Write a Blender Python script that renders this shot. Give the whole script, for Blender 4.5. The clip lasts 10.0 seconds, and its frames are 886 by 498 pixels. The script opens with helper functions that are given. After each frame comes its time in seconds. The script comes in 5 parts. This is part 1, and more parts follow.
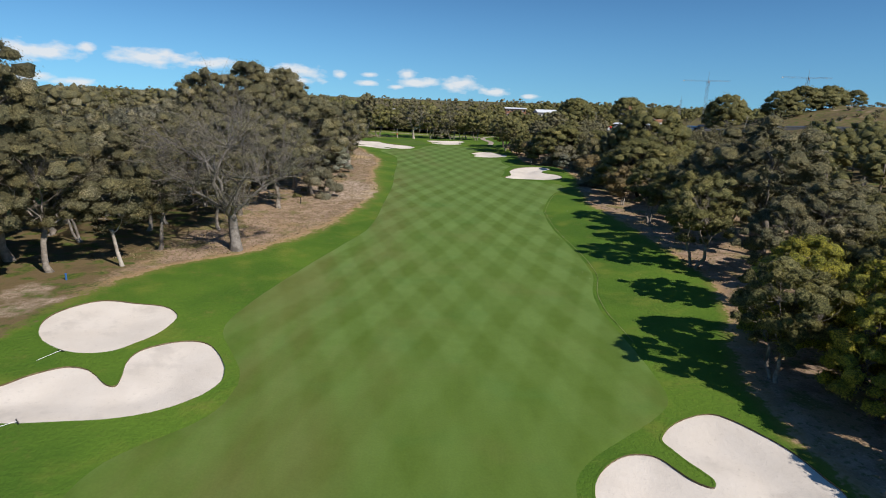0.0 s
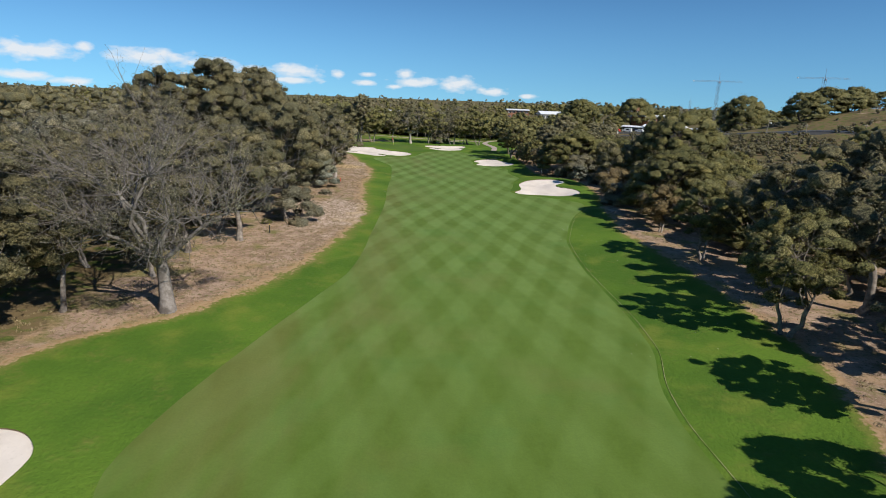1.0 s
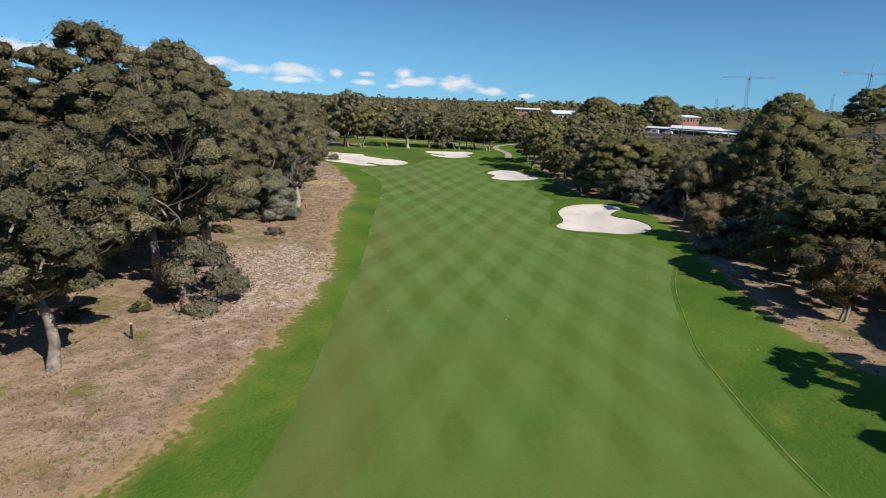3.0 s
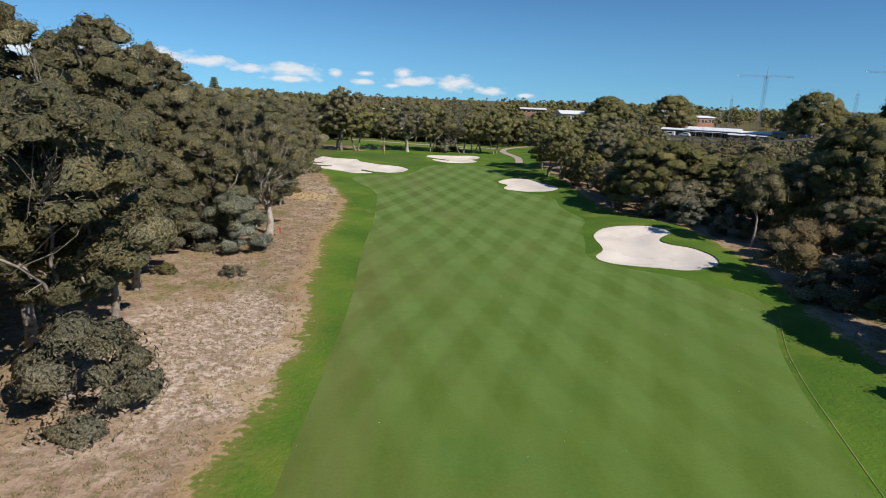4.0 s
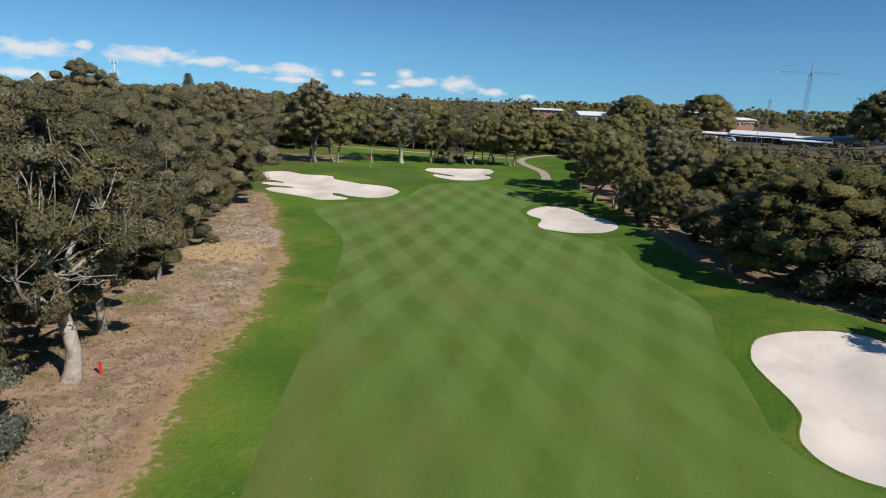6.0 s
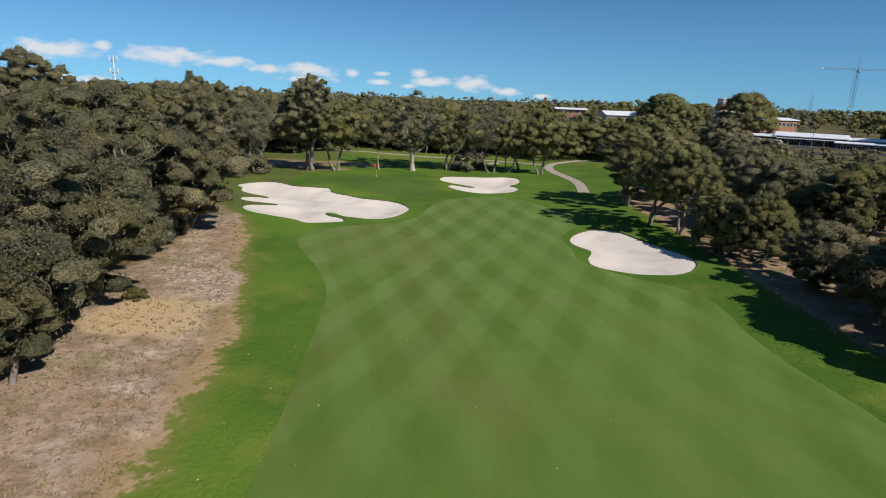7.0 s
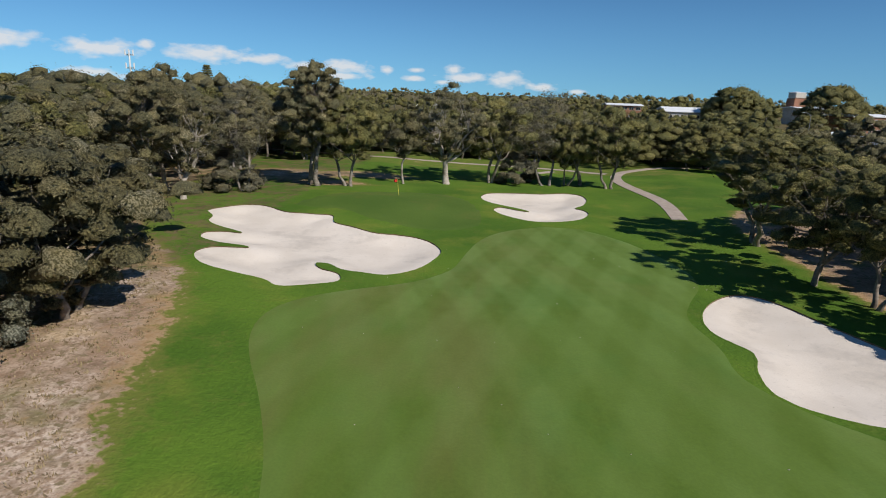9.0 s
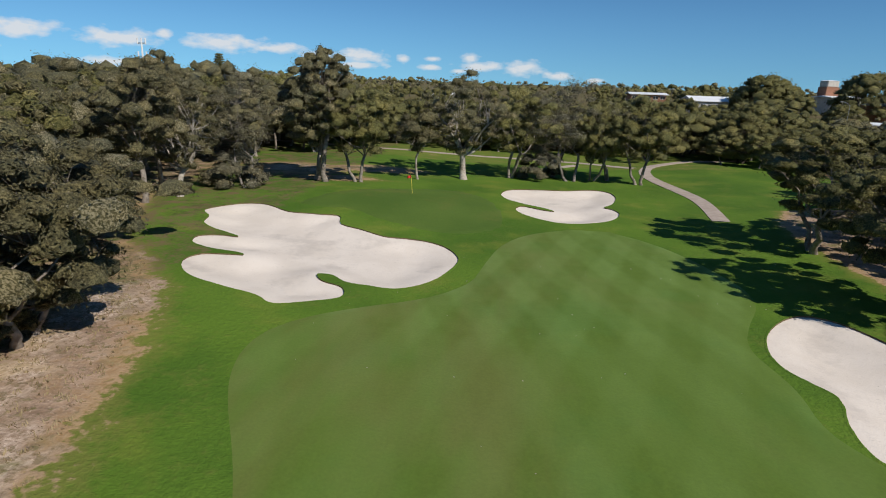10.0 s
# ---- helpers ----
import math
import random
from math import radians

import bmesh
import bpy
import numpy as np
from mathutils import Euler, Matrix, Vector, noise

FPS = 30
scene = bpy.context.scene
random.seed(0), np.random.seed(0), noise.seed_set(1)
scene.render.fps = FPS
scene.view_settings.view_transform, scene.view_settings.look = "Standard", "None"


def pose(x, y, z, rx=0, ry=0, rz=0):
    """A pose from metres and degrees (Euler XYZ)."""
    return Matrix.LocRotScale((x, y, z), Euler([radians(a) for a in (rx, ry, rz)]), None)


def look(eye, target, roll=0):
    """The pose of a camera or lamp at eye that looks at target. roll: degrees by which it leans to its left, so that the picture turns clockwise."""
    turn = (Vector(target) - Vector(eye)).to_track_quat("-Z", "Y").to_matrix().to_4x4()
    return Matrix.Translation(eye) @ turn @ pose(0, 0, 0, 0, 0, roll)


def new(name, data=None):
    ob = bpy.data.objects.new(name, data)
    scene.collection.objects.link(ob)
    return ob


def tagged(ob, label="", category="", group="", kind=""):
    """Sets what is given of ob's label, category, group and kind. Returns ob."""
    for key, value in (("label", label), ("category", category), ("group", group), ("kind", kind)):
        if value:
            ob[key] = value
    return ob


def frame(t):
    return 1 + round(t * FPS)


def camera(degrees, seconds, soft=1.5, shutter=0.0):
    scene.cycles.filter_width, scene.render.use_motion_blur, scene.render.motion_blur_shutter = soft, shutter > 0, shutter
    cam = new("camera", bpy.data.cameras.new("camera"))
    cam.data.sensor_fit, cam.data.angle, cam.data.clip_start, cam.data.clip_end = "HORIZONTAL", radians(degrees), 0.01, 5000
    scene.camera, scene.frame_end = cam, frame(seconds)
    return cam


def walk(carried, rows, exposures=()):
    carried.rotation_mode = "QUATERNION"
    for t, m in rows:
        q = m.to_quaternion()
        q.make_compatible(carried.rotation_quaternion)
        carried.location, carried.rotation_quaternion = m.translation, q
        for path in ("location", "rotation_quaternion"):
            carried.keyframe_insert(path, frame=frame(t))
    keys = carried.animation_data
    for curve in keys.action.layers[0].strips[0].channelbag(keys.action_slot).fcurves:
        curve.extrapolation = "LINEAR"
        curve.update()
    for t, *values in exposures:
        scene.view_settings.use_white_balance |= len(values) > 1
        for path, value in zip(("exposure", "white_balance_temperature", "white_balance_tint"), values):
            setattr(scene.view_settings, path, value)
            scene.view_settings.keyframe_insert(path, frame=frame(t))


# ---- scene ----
cam = camera(73.0, 10.0, soft=1.0, shutter=0.1)
METRES, EYE, TILT, LEAN, TURN = 161.6, 18.2, 0.5, 0.0, 0.0
ROWS = [
    (0.0, 0.0, 0.0, 0.0, 0.5, -14.59, -1.94),
    (0.5, -0.0023, 0.0559, 0.0025, 0.32, -14.6, -1.96),
    (1.0, -0.0038, 0.1128, 0.0032, 0.33, -14.6, -2.0),
    (1.5, -0.0048, 0.1721, 0.0005, 0.33, -14.6, -2.01),
    (2.0, -0.0064, 0.2308, -0.0016, 0.31, -14.6, -2.04),
    (2.5, -0.0096, 0.2881, -0.0037, 0.27, -14.62, -2.04),
    (4.0, -0.0216, 0.4529, -0.0082, 0.13, -14.67, -2.17),
    (4.5, -0.0231, 0.507, -0.0103, 0.1, -14.62, -2.15),
    (5.0, -0.0244, 0.5651, -0.0119, 0.05, -14.6, -2.19),
    (5.5, -0.0235, 0.6259, -0.0137, 0.06, -14.58, -2.22),
    (7.0, -0.0292, 0.8002, -0.0187, 1.63, -14.69, -2.2),
    (7.5, -0.0325, 0.8556, -0.0201, 2.48, -14.74, -2.11),
    (8.0, -0.0363, 0.903, -0.0219, 3.37, -14.74, -2.04),
    (8.5, -0.0396, 0.9372, -0.0224, 4.08, -14.87, -1.98),
    (9.0, -0.0419, 0.9604, -0.0226, 4.78, -15.15, -1.93),
    (9.5, -0.0442, 0.9806, -0.023, 5.52, -15.63, -1.89),
    (10.0, -0.0462, 0.9979, -0.0234, 6.28, -16.18, -1.85),
]
walk(cam, [(t, pose(0, 0, EYE, TILT, LEAN, TURN) @ pose(METRES * x, METRES * y, METRES * z, 90 + pitch, roll, yaw)) for t, x, y, z, yaw, pitch, roll in ROWS],
     exposures=((0.0, 0.0), (1.0, 0.08), (2.5, 0.06), (4.0, 0.03), (5.0, -0.02), (7.5, -0.10), (10.0, -0.15)))

# ---- light: afternoon sun from behind on the right, blue sky, small cumulus low down ----
SUN_AZ, SUN_EL = 130.5, 41.0
sun = new("sun", bpy.data.lights.new("sun", "SUN"))
sun.data.energy, sun.data.angle, sun.data.color = 5.0, radians(0.53), (1.0, 0.95, 0.87)
sx = math.sin(radians(SUN_AZ)) * math.cos(radians(SUN_EL))
sy = math.cos(radians(SUN_AZ)) * math.cos(radians(SUN_EL))
sun.matrix_world = look((sx * 400, sy * 400, math.sin(radians(SUN_EL)) * 400), (0, 0, 0))
scene.view_settings.exposure = 0.0

world = bpy.data.worlds.new("sky")
scene.world = world
world.use_nodes = True
wn, wl = world.node_tree.nodes, world.node_tree.links
wn.clear()


def wmath(op, a, b=None, c=None, clamp=False):
    n = wn.new("ShaderNodeMath")
    n.operation, n.use_clamp = op, clamp
    for i, v in enumerate((a, b, c)):
        if v is None:
            continue
        if isinstance(v, (int, float)):
            n.inputs[i].default_value = v
        else:
            wl.new(v, n.inputs[i])
    return n.outputs[0]


sky = wn.new("ShaderNodeTexSky")
sky.sky_type, sky.sun_disc = "NISHITA", False
sky.sun_elevation, sky.sun_rotation = radians(SUN_EL), radians(SUN_AZ)
sky.air_density, sky.dust_density, sky.ozone_density = 1.0, 0.0, 1.6
coord = wn.new("ShaderNodeTexCoord")
sep = wn.new("ShaderNodeSeparateXYZ")
wl.new(coord.outputs["Generated"], sep.inputs[0])
# the band above the horizon stays even, then deepens fast overhead
rise = wmath("MAXIMUM", sep.outputs[2], 0.0)
rise = wmath("ADD", wmath("MULTIPLY_ADD", rise, 0.85, 0.088), wmath("MULTIPLY", wmath("POWER", rise, 3.0), 16.0))
lifted = wn.new("ShaderNodeCombineXYZ")
wl.new(sep.outputs[0], lifted.inputs[0]), wl.new(sep.outputs[1], lifted.inputs[1]), wl.new(rise, lifted.inputs[2])
clean = wn.new("ShaderNodeVectorMath")
clean.operation = "NORMALIZE"
wl.new(lifted.outputs[0], clean.inputs[0]), wl.new(clean.outputs[0], sky.inputs["Vector"])
az = wmath("ARCTAN2", sep.outputs[0], sep.outputs[1])
el = wmath("ARCSINE", sep.outputs[2])
flat = wn.new("ShaderNodeCombineXYZ")
wl.new(az, flat.inputs[0]), wl.new(el, flat.inputs[1])
# each cloud: azimuth, elevation, half width, half height (radians)
CLOUDS = [
    (-0.585, 0.044, 0.052, 0.013), (-0.524, 0.052, 0.014, 0.008), (-0.443, 0.044, 0.062, 0.013),
    (-0.360, 0.040, 0.040, 0.009), (-0.243, 0.033, 0.048, 0.011), (-0.243, 0.020, 0.045, 0.006),
    (-0.304, 0.033, 0.025, 0.006), (-0.174, 0.032, 0.012, 0.007), (-0.127, 0.033, 0.014, 0.005),
    (-0.132, 0.020, 0.018, 0.006), (-0.067, 0.036, 0.016, 0.009), (-0.046, 0.024, 0.042, 0.008),
    (0.016, 0.023, 0.034, 0.013), (-0.087, 0.016, 0.014, 0.004), (0.073, 0.0135, 0.026, 0.007),
    (-0.601, 0.011, 0.040, 0.007), (0.132, 0.008, 0.015, 0.004), (-0.544, 0.006, 0.030, 0.006),
    (-0.70, 0.050, 0.050, 0.013), (-0.78, 0.03, 0.05, 0.01)]
wnoise = wn.new("ShaderNodeTexNoise")
wnoise.inputs["Scale"].default_value, wnoise.inputs["Detail"].default_value = 42.0, 8.0
stretch = wn.new("ShaderNodeVectorMath")
stretch.operation = "MULTIPLY"
stretch.inputs[1].default_value = (1.0, 2.0, 1.0)
wl.new(flat.outputs[0], stretch.inputs[0]), wl.new(stretch.outputs[0], wnoise.inputs["Vector"])
least = None
for a, e, w, h in CLOUDS:
    off = wn.new("ShaderNodeVectorMath")
    off.operation = "SUBTRACT"
    off.inputs[1].default_value = (a, e, 0)
    wl.new(flat.outputs[0], off.inputs[0])
    scl = wn.new("ShaderNodeVectorMath")
    scl.operation = "MULTIPLY"
    scl.inputs[1].default_value = (1 / w, 1 / h, 0)
    wl.new(off.outputs[0], scl.inputs[0])
    ln = wn.new("ShaderNodeVectorMath")
    ln.operation = "LENGTH"
    wl.new(scl.outputs[0], ln.inputs[0])
    least = ln.outputs["Value"] if least is None else wmath("MINIMUM", least, ln.outputs["Value"])
body = wmath("SUBTRACT", 1.15, least)
body = wmath("ADD", body, wmath("MULTIPLY", wmath("SUBTRACT", wnoise.outputs[0], 0.53), 2.0))
cover = wmath("MULTIPLY", body, 1.3, clamp=True)
cover = wmath("MULTIPLY", cover, 0.85)
skymix = wn.new("ShaderNodeMixRGB")
tint = wn.new("ShaderNodeMixRGB")
tint.blend_type = "MULTIPLY"
tint.inputs[0].default_value, tint.inputs[2].default_value = 1.0, (0.57, 1.0, 1.29, 1)
wl.new(sky.outputs[0], tint.inputs[1])
wl.new(cover, skymix.inputs[0]), wl.new(tint.outputs[0], skymix.inputs[1])
skymix.inputs[2].default_value = (9.8, 9.9, 10.1, 1)
back = wn.new("ShaderNodeBackground")
back.inputs[1].default_value = 0.083
wl.new(skymix.outputs[0], back.inputs[0])
wout = wn.new("ShaderNodeOutputWorld")
wl.new(back.outputs[0], wout.inputs[0])

# ---- materials ----


class Paint:
    """A small builder for one node material."""

    def __init__(self, name, rough=0.8, metal=0.0, spec=0.3):
        self.mat = bpy.data.materials.new(name)
        self.mat.use_nodes = True
        self.n, self.l = self.mat.node_tree.nodes, self.mat.node_tree.links
        self.bsdf = self.n["Principled BSDF"]
        self.bsdf.inputs["Roughness"].default_value = rough
        self.bsdf.inputs["Metallic"].default_value = metal
        self.bsdf.inputs["Specular IOR Level"].default_value = spec
        self.pos = None

    def where(self):
        if self.pos is None:
            self.pos = self.n.new("ShaderNodeNewGeometry").outputs["Position"]
        return self.pos

    def put(self, socket, v):
        if isinstance(v, (int, float)):
            socket.default_value = v
        elif isinstance(v, tuple):
            socket.default_value = (*v, 1) if len(v) == 3 and len(socket.default_value) == 4 else v
        else:
            self.l.new(v, socket)

    def noise(self, scale, detail=3.0, vec=None, rough=0.55):
        t = self.n.new("ShaderNodeTexNoise")
        t.inputs["Scale"].default_value, t.inputs["Detail"].default_value = scale, detail
        t.inputs["Roughness"].default_value = rough
        self.l.new(vec if vec is not None else self.where(), t.inputs["Vector"])
        return t.outputs[0]

    def maths(self, op, a, b=0.0, clamp=False):
        m = self.n.new("ShaderNodeMath")
        m.operation, m.use_clamp = op, clamp
        self.put(m.inputs[0], a), self.put(m.inputs[1], b)
        return m.outputs[0]

    def step(self, v, lo, hi):
        r = self.n.new("ShaderNodeMapRange")
        r.interpolation_type = "SMOOTHSTEP"
        self.put(r.inputs[0], v)
        r.inputs[1].default_value, r.inputs[2].default_value = lo, hi
        return r.outputs[0]

    def mix(self, f, a, b, how="MIX"):
        m = self.n.new("ShaderNodeMixRGB")
        m.blend_type = how
        self.put(m.inputs[0], f), self.put(m.inputs[1], a), self.put(m.inputs[2], b)
        return m.outputs[0]

    def bump(self, h, strength=0.5, dist=0.05):
        b = self.n.new("ShaderNodeBump")
        b.inputs["Strength"].default_value, b.inputs["Distance"].default_value = strength, dist
        self.l.new(h, b.inputs["Height"]), self.l.new(b.outputs[0], self.bsdf.inputs["Normal"])

    def colour(self, v):
        self.put(self.bsdf.inputs["Base Color"], v)
        return self.mat

    def rand(self):
        return self.n.new("ShaderNodeObjectInfo").outputs["Random"]

    def island(self):
        return self.n.new("ShaderNodeNewGeometry").outputs["Random Per Island"]


def turf_colour(p, a, b, c):
    big = p.noise(0.09, 4)
    fine = p.noise(5.0, 3)
    base = p.mix(p.step(big, 0.35, 0.65), a, b)
    worn = p.maths("MULTIPLY", p.step(p.noise(0.20, 6), 0.50, 0.72), 0.7)
    base = p.mix(worn, base, c)
    return p.mix(0.35, base, p.mix(fine, (0.35, 0.35, 0.35), (1.65, 1.65, 1.65)), "MULTIPLY")


def make_ground():
    p = Paint("ground_cover", 0.95, spec=0.15)
    att = p.n.new("ShaderNodeAttribute")
    att.attribute_name = "zone"
    z = p.n.new("ShaderNodeSeparateColor")
    p.l.new(att.outputs["Color"], z.inputs[0])
    turf = turf_colour(p, (0.064, 0.130, 0.014), (0.100, 0.176, 0.019), (0.165, 0.198, 0.030))
    n1, n2, n3 = p.noise(0.6, 5), p.noise(2.6, 5), p.noise(9.0, 3)
    soil = p.mix(p.step(n1, 0.35, 0.65), (0.245, 0.165, 0.112), (0.405, 0.285, 0.207))
    soil = p.mix(p.maths("MULTIPLY", p.step(p.noise(0.28, 6), 0.52, 0.66), 0.8), soil, (0.15, 0.15, 0.04))
    soil = p.mix(p.maths("MULTIPLY", p.step(p.noise(4.5, 6, rough=0.7), 0.54, 0.66), 0.5), soil, (0.50, 0.39, 0.29))
    soil = p.mix(p.maths("MULTIPLY", p.step(p.noise(0.17, 5), 0.50, 0.68), 0.75), soil, (0.35, 0.235, 0.135))
    soil = p.mix(p.maths("MULTIPLY", p.step(n2, 0.52, 0.66), 0.75), soil, (0.13, 0.125, 0.04))
    soil = p.mix(0.7, soil, p.mix(n3, (0.45, 0.45, 0.45), (1.5, 1.5, 1.5)), "MULTIPLY")
    pale = p.mix(p.step(p.noise(2.6, 7, rough=0.75), 0.38, 0.60), (0.65, 0.52, 0.425), (0.31, 0.215, 0.15))
    pale = p.mix(p.maths("MULTIPLY", p.step(p.noise(2.2, 5), 0.55, 0.64), 0.75), pale, (0.135, 0.115, 0.05))
    pale = p.mix(p.maths("MULTIPLY", p.step(p.noise(0.5, 5), 0.50, 0.66), 0.7), pale, (0.27, 0.20, 0.135))
    pale = p.mix(p.maths("MULTIPLY", p.step(p.noise(0.12, 5), 0.54, 0.64), 0.6), pale, (0.50, 0.37, 0.21))
    near = p.n.new("ShaderNodeVectorMath")
    near.operation, near.inputs[1].default_value = "DISTANCE", (-24.0, 165.0, 2.0)
    p.l.new(p.where(), near.inputs[0])
    yolk = p.step(p.maths("ADD", near.outputs["Value"], p.maths("MULTIPLY", p.noise(0.5, 6), 5.0)), 8.2, 5.0)
    pale = p.mix(p.maths("MULTIPLY", yolk, 0.85), pale, p.mix(n2, (0.40, 0.27, 0.13), (0.66, 0.49, 0.26)))
    spots = p.n.new("ShaderNodeTexVoronoi")
    spots.inputs["Scale"].default_value = 3.6
    p.l.new(p.where(), spots.inputs["Vector"])
    dots = p.step(p.maths("ADD", spots.outputs["Distance"], p.maths("MULTIPLY", p.noise(1.0, 3), 0.35)), 0.48, 0.30)
    pale = p.mix(p.maths("MULTIPLY", dots, 0.8), pale, (0.17, 0.12, 0.07))
    weed = p.mix(p.step(n2, 0.35, 0.65), (0.115, 0.135, 0.028), (0.06, 0.088, 0.02))
    weed = p.mix(p.step(n1, 0.36, 0.55), weed, (0.16, 0.115, 0.058))
    weed = p.mix(p.maths("MULTIPLY", p.step(p.noise(0.07, 6, rough=0.7), 0.5, 0.62), 0.7), weed, (0.10, 0.075, 0.04))
    wob = p.maths("SUBTRACT", p.maths("ADD", p.maths("MULTIPLY", p.noise(0.45, 6), 0.7), p.maths("MULTIPLY", n2, 0.5)), 0.6)
    dry = p.step(p.maths("ADD", z.outputs[0], p.maths("MULTIPLY", wob, 1.6)), 0.40, 0.62)
    patchy = p.maths("MULTIPLY", p.maths("SUBTRACT", p.noise(0.30, 6), 0.5), 1.5)
    bare = p.maths("MULTIPLY", p.step(p.maths("ADD", p.maths("ADD", z.outputs[1], wob), patchy), 0.38, 0.85), p.maths("MULTIPLY", dry, 0.92))
    wild = p.step(p.maths("ADD", z.outputs[2], wob), 0.35, 0.65)
    rim = p.maths("ADD", z.outputs[0], p.maths("MULTIPLY", wob, 1.1))
    edge = p.maths("MULTIPLY", p.step(rim, 0.02, 0.42), 0.6)
    col = p.mix(edge, turf, (0.19, 0.175, 0.045))
    # scorched grass along the limit of the watering
    scorch = p.mix(p.step(n2, 0.35, 0.65), (0.325, 0.205, 0.10), (0.42, 0.285, 0.16))
    soil = p.mix(p.maths("MULTIPLY", p.step(rim, 1.0, 0.62), 0.85), soil, scorch)
    col = p.mix(dry, col, soil)
    col = p.mix(wild, col, weed)
    col = p.mix(bare, col, pale)
    p.bump(p.maths("ADD", n2, p.maths("MULTIPLY", n3, 0.5)), 0.7, 0.12)
    return p.colour(col)


def make_fairway():
    p = Paint("mown_fairway", 0.85, spec=0.2)
    xyz = p.n.new("ShaderNodeSeparateXYZ")
    p.l.new(p.where(), xyz.inputs[0])
    wander = p.maths("MULTIPLY", p.maths("SUBTRACT", p.noise(0.06, 2), 0.5), 2.4)
    tone = None
    for side in (1, -1):
        u = p.maths("ADD", p.maths("MULTIPLY", xyz.outputs[0], 0.951), p.maths("MULTIPLY", xyz.outputs[1], 0.309 * side))
        s = p.maths("SINE", p.maths("MULTIPLY", p.maths("ADD", u, wander), 2 * math.pi / 4.3))
        s = p.maths("MULTIPLY", p.step(s, -0.6, 0.6), 0.48 if side > 0 else 0.52)
        tone = s if tone is None else p.maths("ADD", tone, s)
    tone = p.maths("ADD", tone, p.maths("MULTIPLY", p.maths("SUBTRACT", p.noise(0.55, 7, rough=0.62), 0.5), 1.1))
    # the cut shows less where the turf is thin
    thin = p.step(p.noise(0.05, 4), 0.38, 0.66)
    tone = p.mix(p.maths("MULTIPLY", p.maths("ADD", thin, 0.1), 0.5), tone, (0.48, 0.48, 0.48))
    base = p.mix(tone, (0.090, 0.145, 0.019), (0.104, 0.165, 0.025))
    p.put(p.bsdf.inputs["Sheen Weight"], p.maths("MULTIPLY", p.maths("ADD", tone, 0.02), 0.42))
    p.bsdf.inputs["Sheen Roughness"].default_value = 0.45
    p.bsdf.inputs["Sheen Tint"].default_value = (0.58, 0.80, 0.32, 1)
    lush = p.maths("MULTIPLY", p.step(p.noise(0.16, 5, rough=0.6), 0.50, 0.70), 0.4)
    base = p.mix(lush, base, (0.070, 0.150, 0.024))
    worn = p.maths("MULTIPLY", p.step(p.noise(0.10, 6, rough=0.6), 0.50, 0.72), 0.4)
    base = p.mix(worn, base, (0.140, 0.150, 0.038))
    # tired, brownish turf towards the western edge
    strip = p.n.new("ShaderNodeVectorMath")
    strip.operation, strip.inputs[1].default_value = "MULTIPLY", (0.16, 0.03, 0.0)
    p.l.new(p.where(), strip.inputs[0])
    tired = p.maths("MULTIPLY", p.step(p.noise(1.0, 6, strip.outputs[0], 0.6), 0.38, 0.64), p.step(xyz.outputs[0], 2.0, -10.0))
    base = p.mix(p.maths("MULTIPLY", tired, 0.6), base, (0.135, 0.132, 0.036))
    mow = p.n.new("ShaderNodeVectorMath")
    mow.operation, mow.inputs[1].default_value = "MULTIPLY", (1.6, 0.10, 0.0)
    p.l.new(p.where(), mow.inputs[0])
    base = p.mix(0.16, base, p.mix(p.noise(1.0, 4, mow.outputs[0]), (0.45, 0.45, 0.45), (1.55, 1.55, 1.55)), "MULTIPLY")
    fine = p.noise(7.0, 4)
    base = p.mix(0.3, base, p.mix(fine, (0.4, 0.4, 0.4), (1.6, 1.6, 1.6)), "MULTIPLY")
    p.bump(fine, 0.25, 0.03)
    return p.colour(base)


def make_green():
    p = Paint("putting_green", 0.8, spec=0.2)
    base = turf_colour(p, (0.066, 0.118, 0.016), (0.088, 0.142, 0.022), (0.125, 0.14, 0.03))
    return p.colour(base)


def make_sand():
    p = Paint("bunker_sand", 0.95, spec=0.1)
    n1, n2 = p.noise(0.35, 5), p.noise(3.5, 5)
    col = p.mix(p.step(n1, 0.35, 0.7), (0.72, 0.64, 0.56), (0.665, 0.585, 0.505))
    col = p.mix(p.maths("MULTIPLY", p.step(n2, 0.58, 0.75), 0.3), col, (0.42, 0.36, 0.31))
    col = p.mix(p.maths("MULTIPLY", p.step(p.noise(0.22, 7, rough=0.65), 0.52, 0.70), 0.5), col, (0.45, 0.395, 0.345))
    p.bump(p.maths("ADD", n2, p.maths("MULTIPLY", p.noise(14.0, 2), 0.4)), 0.45, 0.05)
    return p.colour(col)


def plain(name, a, b, scale=2.0, rough=0.8, metal=0.0, spec=0.3, relief=0.0):
    p = Paint(name, rough, metal, spec)
    n = p.noise(scale, 5)
    if relief:
        p.bump(n, 0.6, relief)
    return p.colour(p.mix(p.step(n, 0.3, 0.7), a, b))


